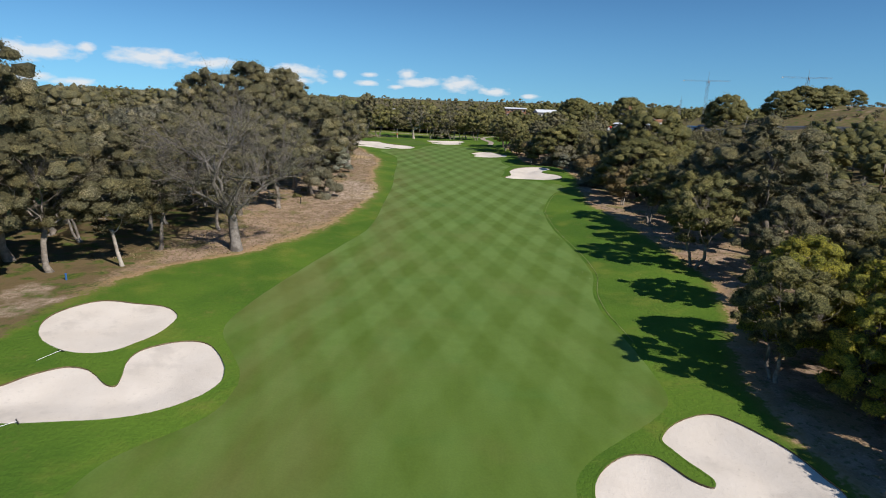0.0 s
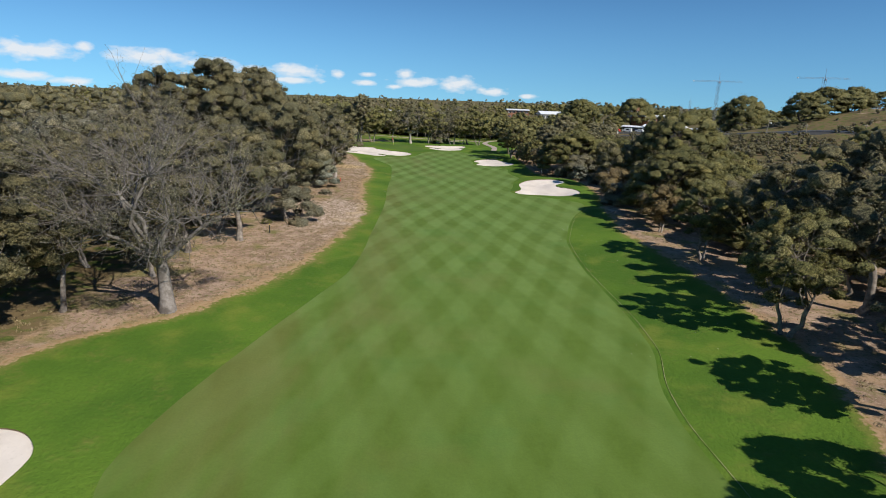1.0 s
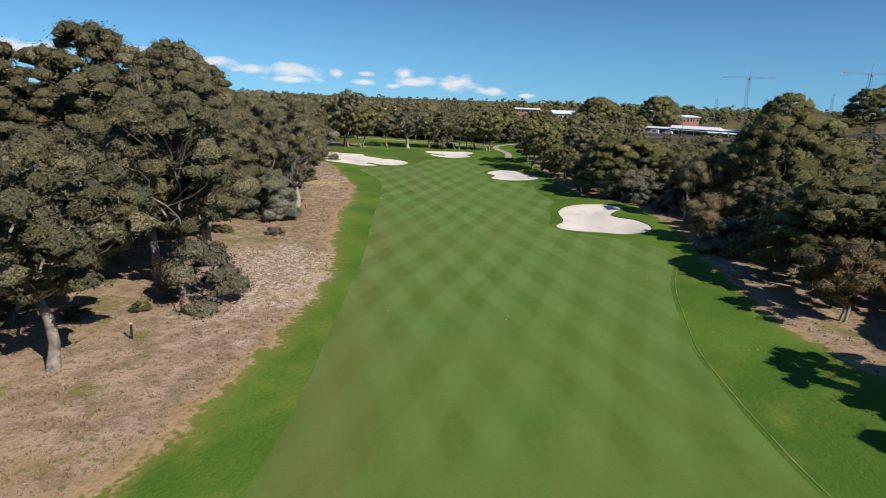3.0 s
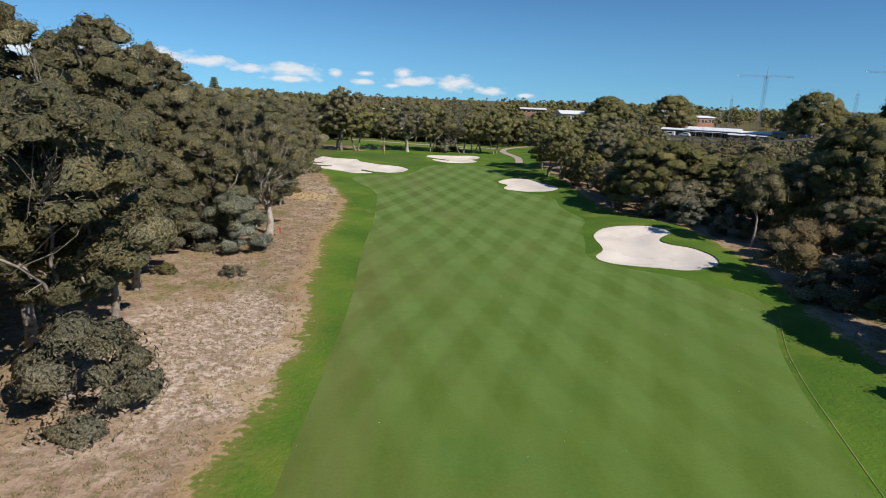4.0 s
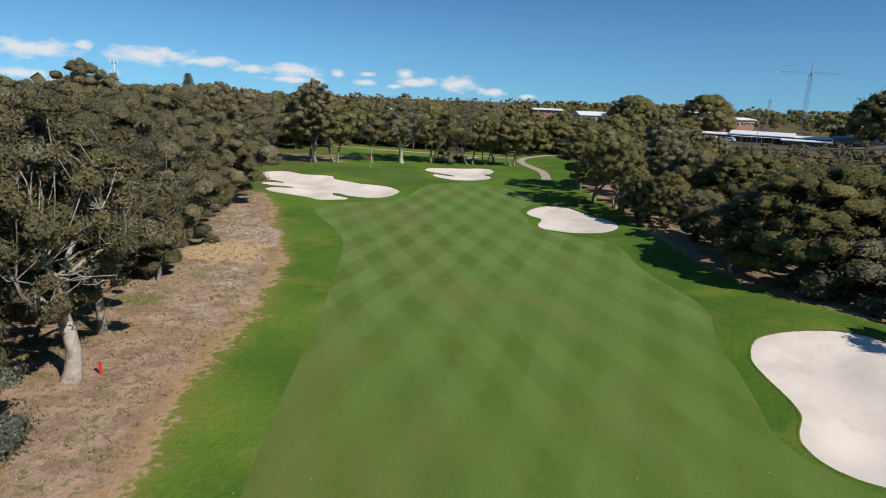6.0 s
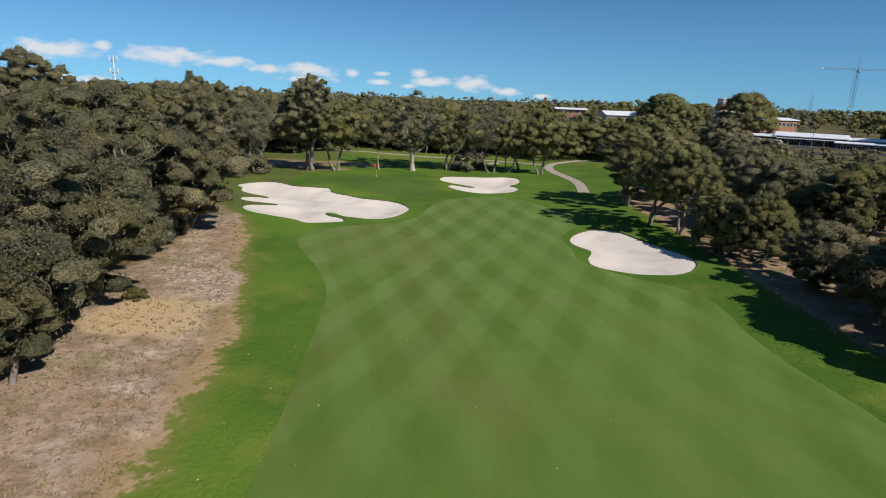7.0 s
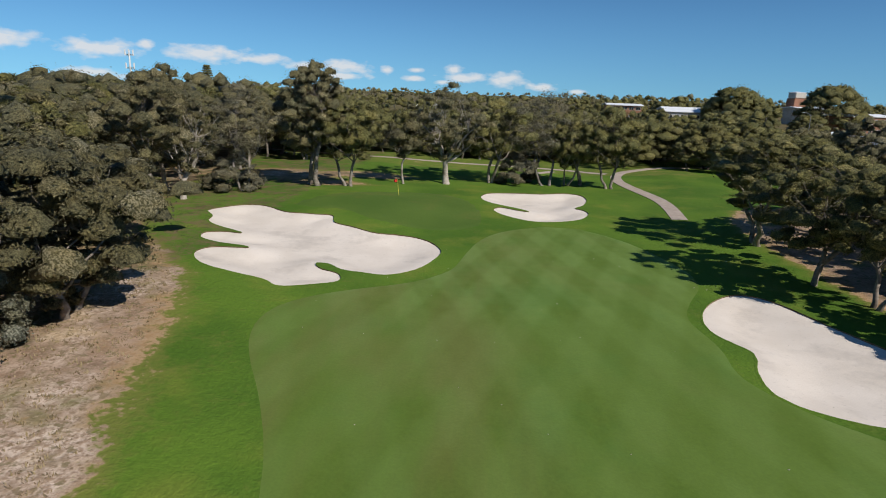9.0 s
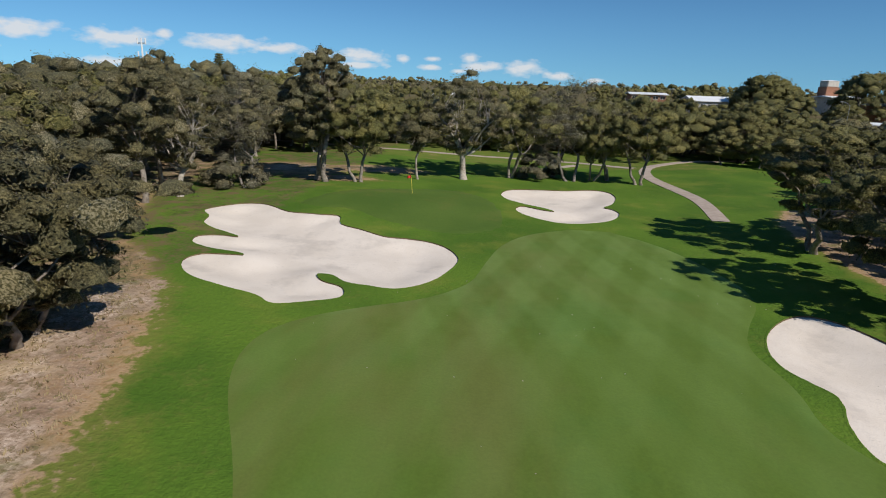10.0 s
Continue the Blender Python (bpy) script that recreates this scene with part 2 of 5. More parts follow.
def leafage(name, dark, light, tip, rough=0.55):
    """Leaves: each spray its own shade, broad patches over the crown, and a fine grain that paints in shaded gaps
    between leaves.
    """
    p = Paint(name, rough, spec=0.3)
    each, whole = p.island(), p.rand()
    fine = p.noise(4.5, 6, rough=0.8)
    gap_grain = p.step(fine, 0.40, 0.60)
    # dark end of this noise paints shade between small leaves into the colour
    col = p.mix(p.maths("ADD", p.maths("MULTIPLY", each, 0.4), p.maths("MULTIPLY", gap_grain, 0.55)), dark, light)
    # finer dark specks, again painted shade for gaps too small to model
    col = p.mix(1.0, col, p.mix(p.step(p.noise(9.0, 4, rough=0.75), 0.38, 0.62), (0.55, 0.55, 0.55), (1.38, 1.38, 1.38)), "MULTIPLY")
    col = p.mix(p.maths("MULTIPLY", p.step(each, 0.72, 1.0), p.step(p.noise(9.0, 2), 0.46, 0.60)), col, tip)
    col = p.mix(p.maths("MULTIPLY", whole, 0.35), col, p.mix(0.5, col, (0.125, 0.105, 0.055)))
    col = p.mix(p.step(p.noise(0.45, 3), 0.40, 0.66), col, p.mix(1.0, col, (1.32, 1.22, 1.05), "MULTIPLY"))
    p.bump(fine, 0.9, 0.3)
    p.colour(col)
    thin = p.n.new("ShaderNodeBsdfTranslucent")
    p.l.new(col, thin.inputs[0])
    both = p.n.new("ShaderNodeMixShader")
    both.inputs[0].default_value = 0.28
    p.l.new(p.bsdf.outputs[0], both.inputs[1]), p.l.new(thin.outputs[0], both.inputs[2])
    p.l.new(both.outputs[0], p.n["Material Output"].inputs[0])
    return p.mat


def bark(name, a, b, c):
    p = Paint(name, 0.9, spec=0.15)
    n = p.noise(3.0, 5)
    col = p.mix(p.step(n, 0.3, 0.7), a, b)
    col = p.mix(p.step(p.noise(0.9, 3), 0.52, 0.68), col, c)
    p.bump(n, 0.7, 0.04)
    return p.colour(col)


GROUND, FAIRWAY, GREEN, SAND = make_ground(), make_fairway(), make_green(), make_sand()
SOIL_FACE = plain("soil_face", (0.10, 0.07, 0.04), (0.20, 0.15, 0.09), 4.0, 0.95, spec=0.1)
EDGE_STRAW = plain("dry_turf_edge", (0.14, 0.18, 0.04), (0.34, 0.33, 0.16), 0.4, 0.95)
PATH = plain("path_concrete", (0.36, 0.29, 0.24), (0.45, 0.37, 0.31), 1.2, 0.9)
ASPHALT = plain("asphalt", (0.045, 0.045, 0.048), (0.065, 0.063, 0.06), 2.0, 0.9)
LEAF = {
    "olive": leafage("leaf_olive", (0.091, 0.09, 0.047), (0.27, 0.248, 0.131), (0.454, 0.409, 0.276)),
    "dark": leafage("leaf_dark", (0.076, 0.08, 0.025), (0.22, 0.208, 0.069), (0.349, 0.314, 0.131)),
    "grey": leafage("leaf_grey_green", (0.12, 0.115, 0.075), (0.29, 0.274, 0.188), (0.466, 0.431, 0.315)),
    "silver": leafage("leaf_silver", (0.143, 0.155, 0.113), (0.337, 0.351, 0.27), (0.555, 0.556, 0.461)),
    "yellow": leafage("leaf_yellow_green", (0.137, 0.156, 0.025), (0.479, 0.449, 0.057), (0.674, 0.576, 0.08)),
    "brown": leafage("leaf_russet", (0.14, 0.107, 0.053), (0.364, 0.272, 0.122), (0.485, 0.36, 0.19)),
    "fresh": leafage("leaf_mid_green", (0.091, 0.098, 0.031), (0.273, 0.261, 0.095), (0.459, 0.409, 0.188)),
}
BARK = {
    "grey": bark("bark_grey", (0.19, 0.16, 0.135), (0.33, 0.285, 0.24), (0.11, 0.09, 0.072)),
    "pale": bark("bark_pale", (0.34, 0.30, 0.255), (0.46, 0.41, 0.355), (0.22, 0.18, 0.145)),
    "dark": bark("bark_dark", (0.055, 0.045, 0.036), (0.10, 0.082, 0.066), (0.04, 0.032, 0.026)),
    "dead": bark("bark_weathered", (0.16, 0.138, 0.12), (0.27, 0.24, 0.215), (0.11, 0.093, 0.08)),
}

# ---- mesh helpers ----


def mesh_object(name, verts, faces, material, parent=None, label="", smooth=False):
    me = bpy.data.meshes.new(name)
    me.from_pydata([tuple(map(float, v)) for v in verts], [], [tuple(map(int, f)) for f in faces])
    me.materials.append(material)
    if smooth:
        me.polygons.foreach_set("use_smooth", [True] * len(me.polygons))
    me.update()
    ob = new(name, me)
    if parent is not None:
        ob.parent = parent
    return tagged(ob, label)


def part(name, bm, material, parent=None, label="", smooth=False):
    me = bpy.data.meshes.new(name)
    bm.to_mesh(me)
    bm.free()
    me.materials.append(material)
    if smooth:
        me.polygons.foreach_set("use_smooth", [True] * len(me.polygons))
    ob = new(name, me)
    if parent is not None:
        ob.parent = parent
    return tagged(ob, label)


def thing(name, label, category, group="", m=None, kind=""):
    ob = new(name)
    if m is not None:
        ob.matrix_world = m
    return tagged(ob, label, category, group, kind)


def box(bm, lo, hi, bevel=0.0):
    c = [(a + b) / 2 for a, b in zip(lo, hi)]
    s = [b - a for a, b in zip(lo, hi)]
    r = bmesh.ops.create_cube(bm, size=1.0, matrix=Matrix.Translation(c) @ Matrix.Diagonal((*s, 1)))
    if bevel:
        edges = list({e for v in r["verts"] for e in v.link_edges})
        bmesh.ops.bevel(bm, geom=edges, offset=bevel, segments=1, affect="EDGES")
    return bm


def boxed(lo, hi, bevel=0.0):
    return box(bmesh.new(), lo, hi, bevel)


def rod(bm, a, b, r0, r1=None, sides=8):
    a, b = Vector(a), Vector(b)
    m = Matrix.Translation((a + b) / 2) @ (b - a).to_track_quat("Z", "Y").to_matrix().to_4x4()
    bmesh.ops.create_cone(bm, cap_ends=True, segments=sides, radius1=r0, radius2=r0 if r1 is None else r1, depth=(b - a).length, matrix=m)
    return bm


# ---- the lie of the land ----
RISE_Y = [-200, 40, 60, 95, 140, 200, 235, 300, 420]
RISE_Z = [0.0, 0.0, 0.1, 1.05, 1.4, 1.5, 1.8, 2.0, 3.0]


def ease(v, lo, hi):
    s = np.clip((np.asarray(v, float) - lo) / (hi - lo), 0, 1)
    return s * s * (3 - 2 * s)


def along(y):
    y = np.asarray(y, float)
    return (np.interp(y - 6, RISE_Y, RISE_Z) + np.interp(y, RISE_Y, RISE_Z) + np.interp(y + 6, RISE_Y, RISE_Z)) / 3


def height(x, y):
    """The land's height at x, y: a shallow valley with a hill beyond the trees on the east side."""
    x, y = np.asarray(x, float), np.asarray(y, float)
    z = along(y) + 0.7 * np.clip((np.abs(x) - 12) / 15, 0, 1)
    z = z + 2.6 * ease(x, 50, 105) * ease(y, 60, 160)
    z = z + 17.0 * np.exp(-(((x - 186) / 56) ** 2 + ((y - 268) / np.where(y < 268, 52.0, 30.0)) ** 2))
    z = z + 1.6 * ease(-x, 70, 170) + 1.5 * ease(y, 330, 520)
    z = z + 0.10 * np.sin(x * 0.21 + 1.3) * np.sin(y * 0.17) * ease(np.abs(x), 14, 24)
    z = z + 0.45 * np.exp(-(((x + 19) / 15) ** 2 + ((y - 228) / 11) ** 2))
    z = z + 0.8 * np.exp(-(((x - 21) / 7) ** 2 + ((y - 149) / 6) ** 2))
    return z


def hz(x, y):
    return float(height(x, y))


# edges of the mown fairway, west and east, at each distance
WEST_Y = [-40, 26, 31, 36, 40, 43, 46, 51.5, 58, 64.6, 72.5, 78.8, 84, 90, 96, 102, 116, 123, 130, 142, 153, 164, 172, 176, 180.5, 184, 187, 190, 193, 196, 199, 203, 208, 213, 217, 220, 221.5]
WEST_X = [-19, -17, -13.2, -13.2, -15.5, -17.4, -17.6, -17.0, -15.8, -14.4, -12.4, -10.8, -10.4, -10.3, -10.5, -10.5, -10.8, -11.2, -11.7, -12.3, -12.8, -13.7, -14.5, -15.7, -17.7, -19.6, -20.8, -21.2, -20.3, -17.4, -12.8, -9.8, -9.0, -8.0, -6.2, -3.0, 0.5]
EAST_Y = [-40, 20, 27, 31, 34, 40, 46, 51, 56, 61.5, 68, 75, 82, 88, 95, 100, 106, 111, 115, 119, 122.5, 125.5, 129, 132, 136, 142, 148, 153, 157, 163, 168, 172, 176, 179.5, 182, 186, 190, 195, 199, 202, 206, 212, 216.5, 220, 221.5]
EAST_X = [10, 6.6, 7.4, 11.8, 15.2, 15.4, 15.1, 14.8, 15.2, 16.7, 16.8, 16.3, 15.8, 15.8, 16.2, 17.4, 18.9, 20.5, 22.3, 24.2, 24.6, 23.0, 19.5, 15.2, 12.8, 14.2, 15.0, 16.8, 17.2, 16.1, 15.8, 16.3, 16.0, 13.6, 10.0, 7.6, 8.2, 7.4, 9.0, 10.7, 11.2, 9.6, 7.7, 5.0, 2.5]
# where the watered grass gives way to dry ground under the trees
DRYW_Y = [-40, 41, 51, 58, 61, 65, 71, 77, 82, 88, 94, 103, 112, 119, 123, 132, 140, 150, 160, 165, 171, 176, 181, 190, 195, 202, 208, 225, 245, 300]
DRYW_X = [-34, -33, -31, -28.3, -26, -22.4, -19.5, -17.2, -15.8, -14.6, -13.4, -13.3, -12.8, -14, -15.2, -16, -17.2, -17, -18.3, -18.8, -20.7, -22.3, -23.8, -26.8, -29, -34, -40, -47, -50, -60]
DRYE_Y = [-40, 20, 26, 30, 34, 41, 48, 56, 62, 66, 78, 85, 95, 102, 108, 117, 125, 135, 146, 150, 155, 160, 165, 170, 180, 191, 204, 215, 228, 234, 240, 300]
DRYE_X = [23, 21.5, 20.5, 20.0, 20.2, 21.5, 24.5, 27.0, 28.0, 27.8, 27, 26.4, 25.2, 24.6, 25.5, 26, 28, 29.5, 29.5, 28, 24.8, 23.2, 22, 21.5, 21.5, 21.8, 21.5, 21, 22, 25, 42, 50]

BUNKERS = {
    "west": [(-29.1, 40.4), (-30.2, 42.6), (-30.3, 44.7), (-29.4, 46.6), (-28.1, 47.5), (-25.5, 47.3), (-23.1, 47.2), (-21.5, 45.9), (-21.0, 44.2), (-21.1, 41.8), (-21.8, 39.8), (-22.6, 38.3), (-24.1, 37.6), (-25.8, 37.8), (-27.6, 38.8)],
    "west_pair": [(-28.0, 31.6), (-26.4, 32.6), (-25.6, 34.1), (-24.3, 35.5), (-22.9, 35.5), (-21.7, 34.7), (-20.6, 33.7), (-19.9, 33.6), (-20.2, 34.9), (-20.9, 36.9), (-20.9, 38.8), (-19.6, 40.4), (-18.0, 41.0), (-16.6, 40.4), (-15.1, 38.4), (-14.2, 36.4), (-14.0, 34.8), (-14.6, 33.0), (-15.9, 31.3), (-17.8, 30.0), (-20.2, 29.3), (-23.5, 28.7), (-25.9, 29.1), (-27.7, 30.1)],
    "east_near": [(8.1, 26.3), (8.9, 27.5), (10.1, 28.5), (11.2, 28.7), (12.0, 28.3), (12.6, 27.1), (13.2, 26.2), (13.8, 25.9), (14.0, 26.6), (13.4, 27.9), (12.9, 29.2), (12.7, 30.2), (13.8, 31.7), (15.4, 32.7), (16.7, 32.9), (17.6, 32.1), (18.4, 30.7), (19.2, 28.9), (19.6, 26.6), (19.7, 24.9), (18.0, 23.1), (15.0, 22.1), (11.8, 22.0), (9.0, 22.3), (7.9, 23.3), (7.7, 24.9)],
    "east_middle": [(15.5, 145.0), (16.7, 147.2), (18.1, 148.1), (20.9, 148.5), (23.2, 148.4), (25.0, 147.4), (25.2, 145.6), (23.5, 143.7), (22.8, 142.2), (23.6, 140.8), (25.5, 139.5), (26.4, 136.7), (25.9, 133.6), (24.0, 131.4), (21.4, 130.5), (18.9, 131.4), (16.4, 132.3), (14.6, 133.3), (13.7, 134.6), (13.6, 136.0), (14.0, 137.1), (15.0, 138.7), (15.3, 140.5), (15.3, 143.1)],
    "east_far": [(8.2, 194.8), (9.2, 197.4), (10.9, 199.7), (12.6, 200.9), (14.2, 200.2), (15.3, 198.2), (16.4, 194.8), (17.6, 191.6), (18.7, 188.8), (18.9, 186.2), (18.2, 184.3), (16.8, 182.5), (15.0, 181.6), (12.1, 181.8), (9.8, 182.8), (8.6, 184.0), (8.4, 185.4), (8.7, 187.2), (9.3, 188.8), (9.4, 190.0), (8.8, 191.1), (8.1, 192.7)],
    "green_west": [(-31.2, 202.2), (-30.7, 204.0), (-28.9, 204.3), (-27.5, 204.35), (-28.3, 205.0), (-30.9, 205.7), (-33.1, 207.1), (-33.6, 209.0), (-32.0, 209.7), (-30.3, 209.55), (-31.3, 210.4), (-33.8, 211.9), (-35.5, 213.7), (-36.1, 215.9), (-37.7, 218.2), (-36.8, 220.4), (-34.8, 222.0), (-32.5, 221.8), (-29.3, 219.3), (-26.2, 218.9), (-23.9, 218.9), (-22.9, 216.2), (-20.6, 214.9), (-18.1, 213.4), (-16.0, 213.5), (-13.9, 213.2), (-12.0, 211.7), (-10.9, 208.5), (-11.9, 204.2), (-13.2, 201.8), (-14.8, 200.5), (-16.7, 200.6), (-18.3, 200.8), (-19.6, 201.9), (-20.7, 201.8), (-20.0, 200.6), (-18.3, 199.7), (-17.9, 197.9), (-19.5, 196.6), (-21.6, 195.5), (-23.2, 196.5), (-25.9, 197.3), (-28.0, 198.2), (-29.9, 199.8)],
    "green_east": [(-7.9, 238.7), (-6.9, 242.3), (-3.8, 243.7), (0.8, 244.2), (4.5, 245.8), (6.7, 244.6), (7.1, 241.0), (6.0, 236.3), (4.6, 233.8), (5.5, 232.6), (5.8, 230.3), (4.5, 226.9), (2.1, 224.8), (-0.9, 223.8), (-3.2, 224.7), (-5.3, 226.9), (-6.1, 229.3), (-5.2, 231.2), (-3.0, 229.9), (-1.7, 229.5), (-2.6, 230.8), (-5.2, 232.9), (-7.1, 235.2)],
}
GREEN_PLAN = [(-29.6, 223.2), (-28.3, 227.4), (-24.9, 232.5), (-18.6, 237.1), (-12.8, 238.3), (-9.1, 233.5), (-7.3, 225.5), (-7.4, 220.4), (-9.5, 217.6), (-12.7, 216.3), (-16.6, 217.2), (-20.2, 219.2), (-23.4, 221.6), (-27.1, 221.6)]


def rounded(points, n=6):
    """A closed smooth curve through the points."""
    p = np.array(points, float)
    out = []
    k = len(p)
    for i in range(k):
        a, b, c, d = p[i - 1], p[i], p[(i + 1) % k], p[(i + 2) % k]
        for j in range(n):
            s = j / n
            out.append(0.5 * ((2 * b) + (c - a) * s + (2 * a - 5 * b + 4 * c - d) * s**2 + (3 * b - a - 3 * c + d) * s**3))
    return np.array(out)


def inside(poly, x, y):
    x, y = np.asarray(x, float), np.asarray(y, float)
    hit = np.zeros(x.shape, bool)
    for (x0, y0), (x1, y1) in zip(poly, np.roll(poly, -1, axis=0)):
        with np.errstate(divide="ignore", invalid="ignore"):
            cross = ((y0 > y) != (y1 > y)) & (x < (x1 - x0) * (y - y0) / (y1 - y0) + x0)
        hit ^= cross
    return hit


def reach(poly, x, y):
    """The distance of each place from the outline."""
    x, y = np.asarray(x, float), np.asarray(y, float)
    best = np.full(x.shape, 1e9)
    for (x0, y0), (x1, y1) in zip(poly, np.roll(poly, -1, axis=0)):
        dx, dy = x1 - x0, y1 - y0
        s = np.clip(((x - x0) * dx + (y - y0) * dy) / (dx * dx + dy * dy + 1e-12), 0, 1)
        best = np.minimum(best, np.hypot(x - x0 - s * dx, y - y0 - s * dy))
    return best


from mathutils.geometry import delaunay_2d_cdt

OUTLINES = {k: rounded(v) for k, v in BUNKERS.items()}


def spaced(lo, hi, step, far, growth):
    mid = list(np.arange(lo, hi + step / 2, step))
    up, d = [mid[-1]], step
    while up[-1] < far:
        d *= growth
        up.append(up[-1] + d)
    down, d = [mid[0]], step
    while down[-1] > -far:
        d *= growth
        down.append(down[-1] - d)
    return np.array(down[:0:-1] + mid + up[1:])


def zones(x, y):
    """How dry, how bare and how wild the ground is at each place."""
    west, east = np.interp(y, DRYW_Y, DRYW_X), np.interp(y, DRYE_Y, DRYE_X)
    dry = np.maximum(ease(west - x, -3.0, 2.4), ease(x - east, -1.6, 1.8))
    far_lawn = ease(-x, 56, 60) * (1 - ease(-x, 84, 88)) * ease(y, -30, 0) * (1 - ease(y, 235, 260))
    dry = dry * (1 - far_lawn)
    lawn = (x > 17) & (y > 236) & (y < 268) & (x < 38)
    dry = np.where(lawn, 0.0, dry)
    dry = np.where((y > 268) & (np.abs(x + 2) < 34), 0.25, dry)
    for cx, cy, rx, ry in ((-39, 248, 8, 6), (-31, 241, 5, 2.6), (-28, 252, 7, 3)):
        dry = np.maximum(dry, 0.95 * np.exp(-0.5 * (((x - cx) / rx) ** 2 + ((y - cy) / ry) ** 2) ** 1.5))
    bare = np.zeros_like(x)
    for cx, cy, rx, ry, s in ((-18.5, 108, 6.5, 11, 1.1), (-24.5, 164.5, 3.2, 3.6, 1.1), (-22.5, 168, 2.5, 3, 0.9), (-20.5, 106, 5, 9, 0.85), (-18, 94, 4, 5, 0.5), (-25, 173, 5.0, 8, 0.85), (-23, 160, 4, 7, 0.6), (-30.5, 193, 3.2, 5, 0.8), (-29, 186, 3, 6, 0.7),
                              (-36, 47, 5, 4, 0.6), (-20, 151, 3, 7, 0.55), (-33.5, 203, 2.2, 2.6, 0.5), (28, 127, 3, 4, 0.5), (28, 116, 2.5, 6, 0.45), (-39, 249, 6, 4, 0.6), (185, 262, 30, 25, 0.5)):
        bare = np.maximum(bare, s * np.exp(-0.5 * (((x - cx) / rx) ** 2 + ((y - cy) / ry) ** 2) ** 1.5))
    wild = np.maximum(0.75 * ease(-x - 27, 0, 7) * (1 - ease(y, 90, 130)), 0.85 * ease(x, 48, 60)) * (1 - far_lawn)
    wild = np.maximum(wild, 0.75 * ease(-x, 86, 92))
    wild = np.maximum(wild, 0.8 * ease(y, 285, 300))
    wild = np.maximum(wild, 0.5 * ease(-x - 27, 0, 5))
    wild = np.where(far_lawn > 0.5, 0.0, wild)
    return dry, bare, wild


GX = spaced(-46, 46, 0.8, 4300, 1.22)
GY = spaced(-14, 282, 0.8, 4300, 1.22)


def build_ground():
    """One sheet from under the camera to the horizon, cut out where the bunkers lie."""
    nx, ny = len(GX), len(GY)
    xx, yy = np.meshgrid(GX, GY)
    verts = [np.stack([xx.ravel(), yy.ravel()], 1)]
    keep = np.ones((ny - 1, nx - 1), bool)
    groups = [("west", "west_pair"), ("east_near",), ("east_middle",), ("east_far",), ("green_west",), ("green_east",)]
    extra, tris, count = [], [], nx * ny
    for group in groups:
        pts = np.concatenate([OUTLINES[g] for g in group])
        i0, i1 = np.searchsorted(GX, pts[:, 0].min()) - 3, np.searchsorted(GX, pts[:, 0].max()) + 2
        j0, j1 = np.searchsorted(GY, pts[:, 1].min()) - 3, np.searchsorted(GY, pts[:, 1].max()) + 2
        keep[j0:j1, i0:i1] = False
        ids = [(j * nx + i) for j in range(j0, j1 + 1) for i in range(i0, i1 + 1)]
        pos = verts[0][ids]
        clear = np.full(len(ids), 1e9)
        hole = np.zeros(len(ids), bool)
        for g in group:
            clear = np.minimum(clear, reach(OUTLINES[g], pos[:, 0], pos[:, 1]))
            hole |= inside(OUTLINES[g], pos[:, 0], pos[:, 1])
        use = [k for k in range(len(ids)) if clear[k] > 0.18 and not hole[k]]
        local = [Vector(pos[k]) for k in use]
        table = [ids[k] for k in use]
        edges = []
        for g in group:
            o = OUTLINES[g]
            s = len(local)
            local += [Vector(q) for q in o]
            table += list(range(count, count + len(o)))
            extra.append(o)
            count += len(o)
            edges += [(s + k, s + (k + 1) % len(o)) for k in range(len(o))]
        v, _, f, ov, _, _ = delaunay_2d_cdt(local, edges, [], 0, 1e-5)
        back = [table[o[0]] if o else None for o in ov]
        mid = np.array([[sum(v[k][a] for k in t) / 3 for a in (0, 1)] for t in f])
        gone = np.zeros(len(f), bool)
        for g in group:
            gone |= inside(OUTLINES[g], mid[:, 0], mid[:, 1])
        tris += [tuple(back[k] for k in t) for t, g in zip(f, gone) if not g and all(back[k] is not None for k in t)]
    flat_xy = np.concatenate(verts + extra)
    z = height(flat_xy[:, 0], flat_xy[:, 1])
    quads = [(j * nx + i, j * nx + i + 1, (j + 1) * nx + i + 1, (j + 1) * nx + i) for j in range(ny - 1) for i in range(nx - 1) if keep[j, i]]
    ob = mesh_object("ground", np.column_stack([flat_xy, z]), quads + tris, GROUND, smooth=True)
    att = ob.data.attributes.new("zone", "FLOAT_COLOR", "POINT")
    dry, bare, wild = zones(flat_xy[:, 0], flat_xy[:, 1])
    att.data.foreach_set("color", np.column_stack([dry, bare, wild, np.ones_like(dry)]).ravel().astype(np.float32))
    return tagged(ob, "watered grass and dry sandy ground under trees", "ground", kind="structure")


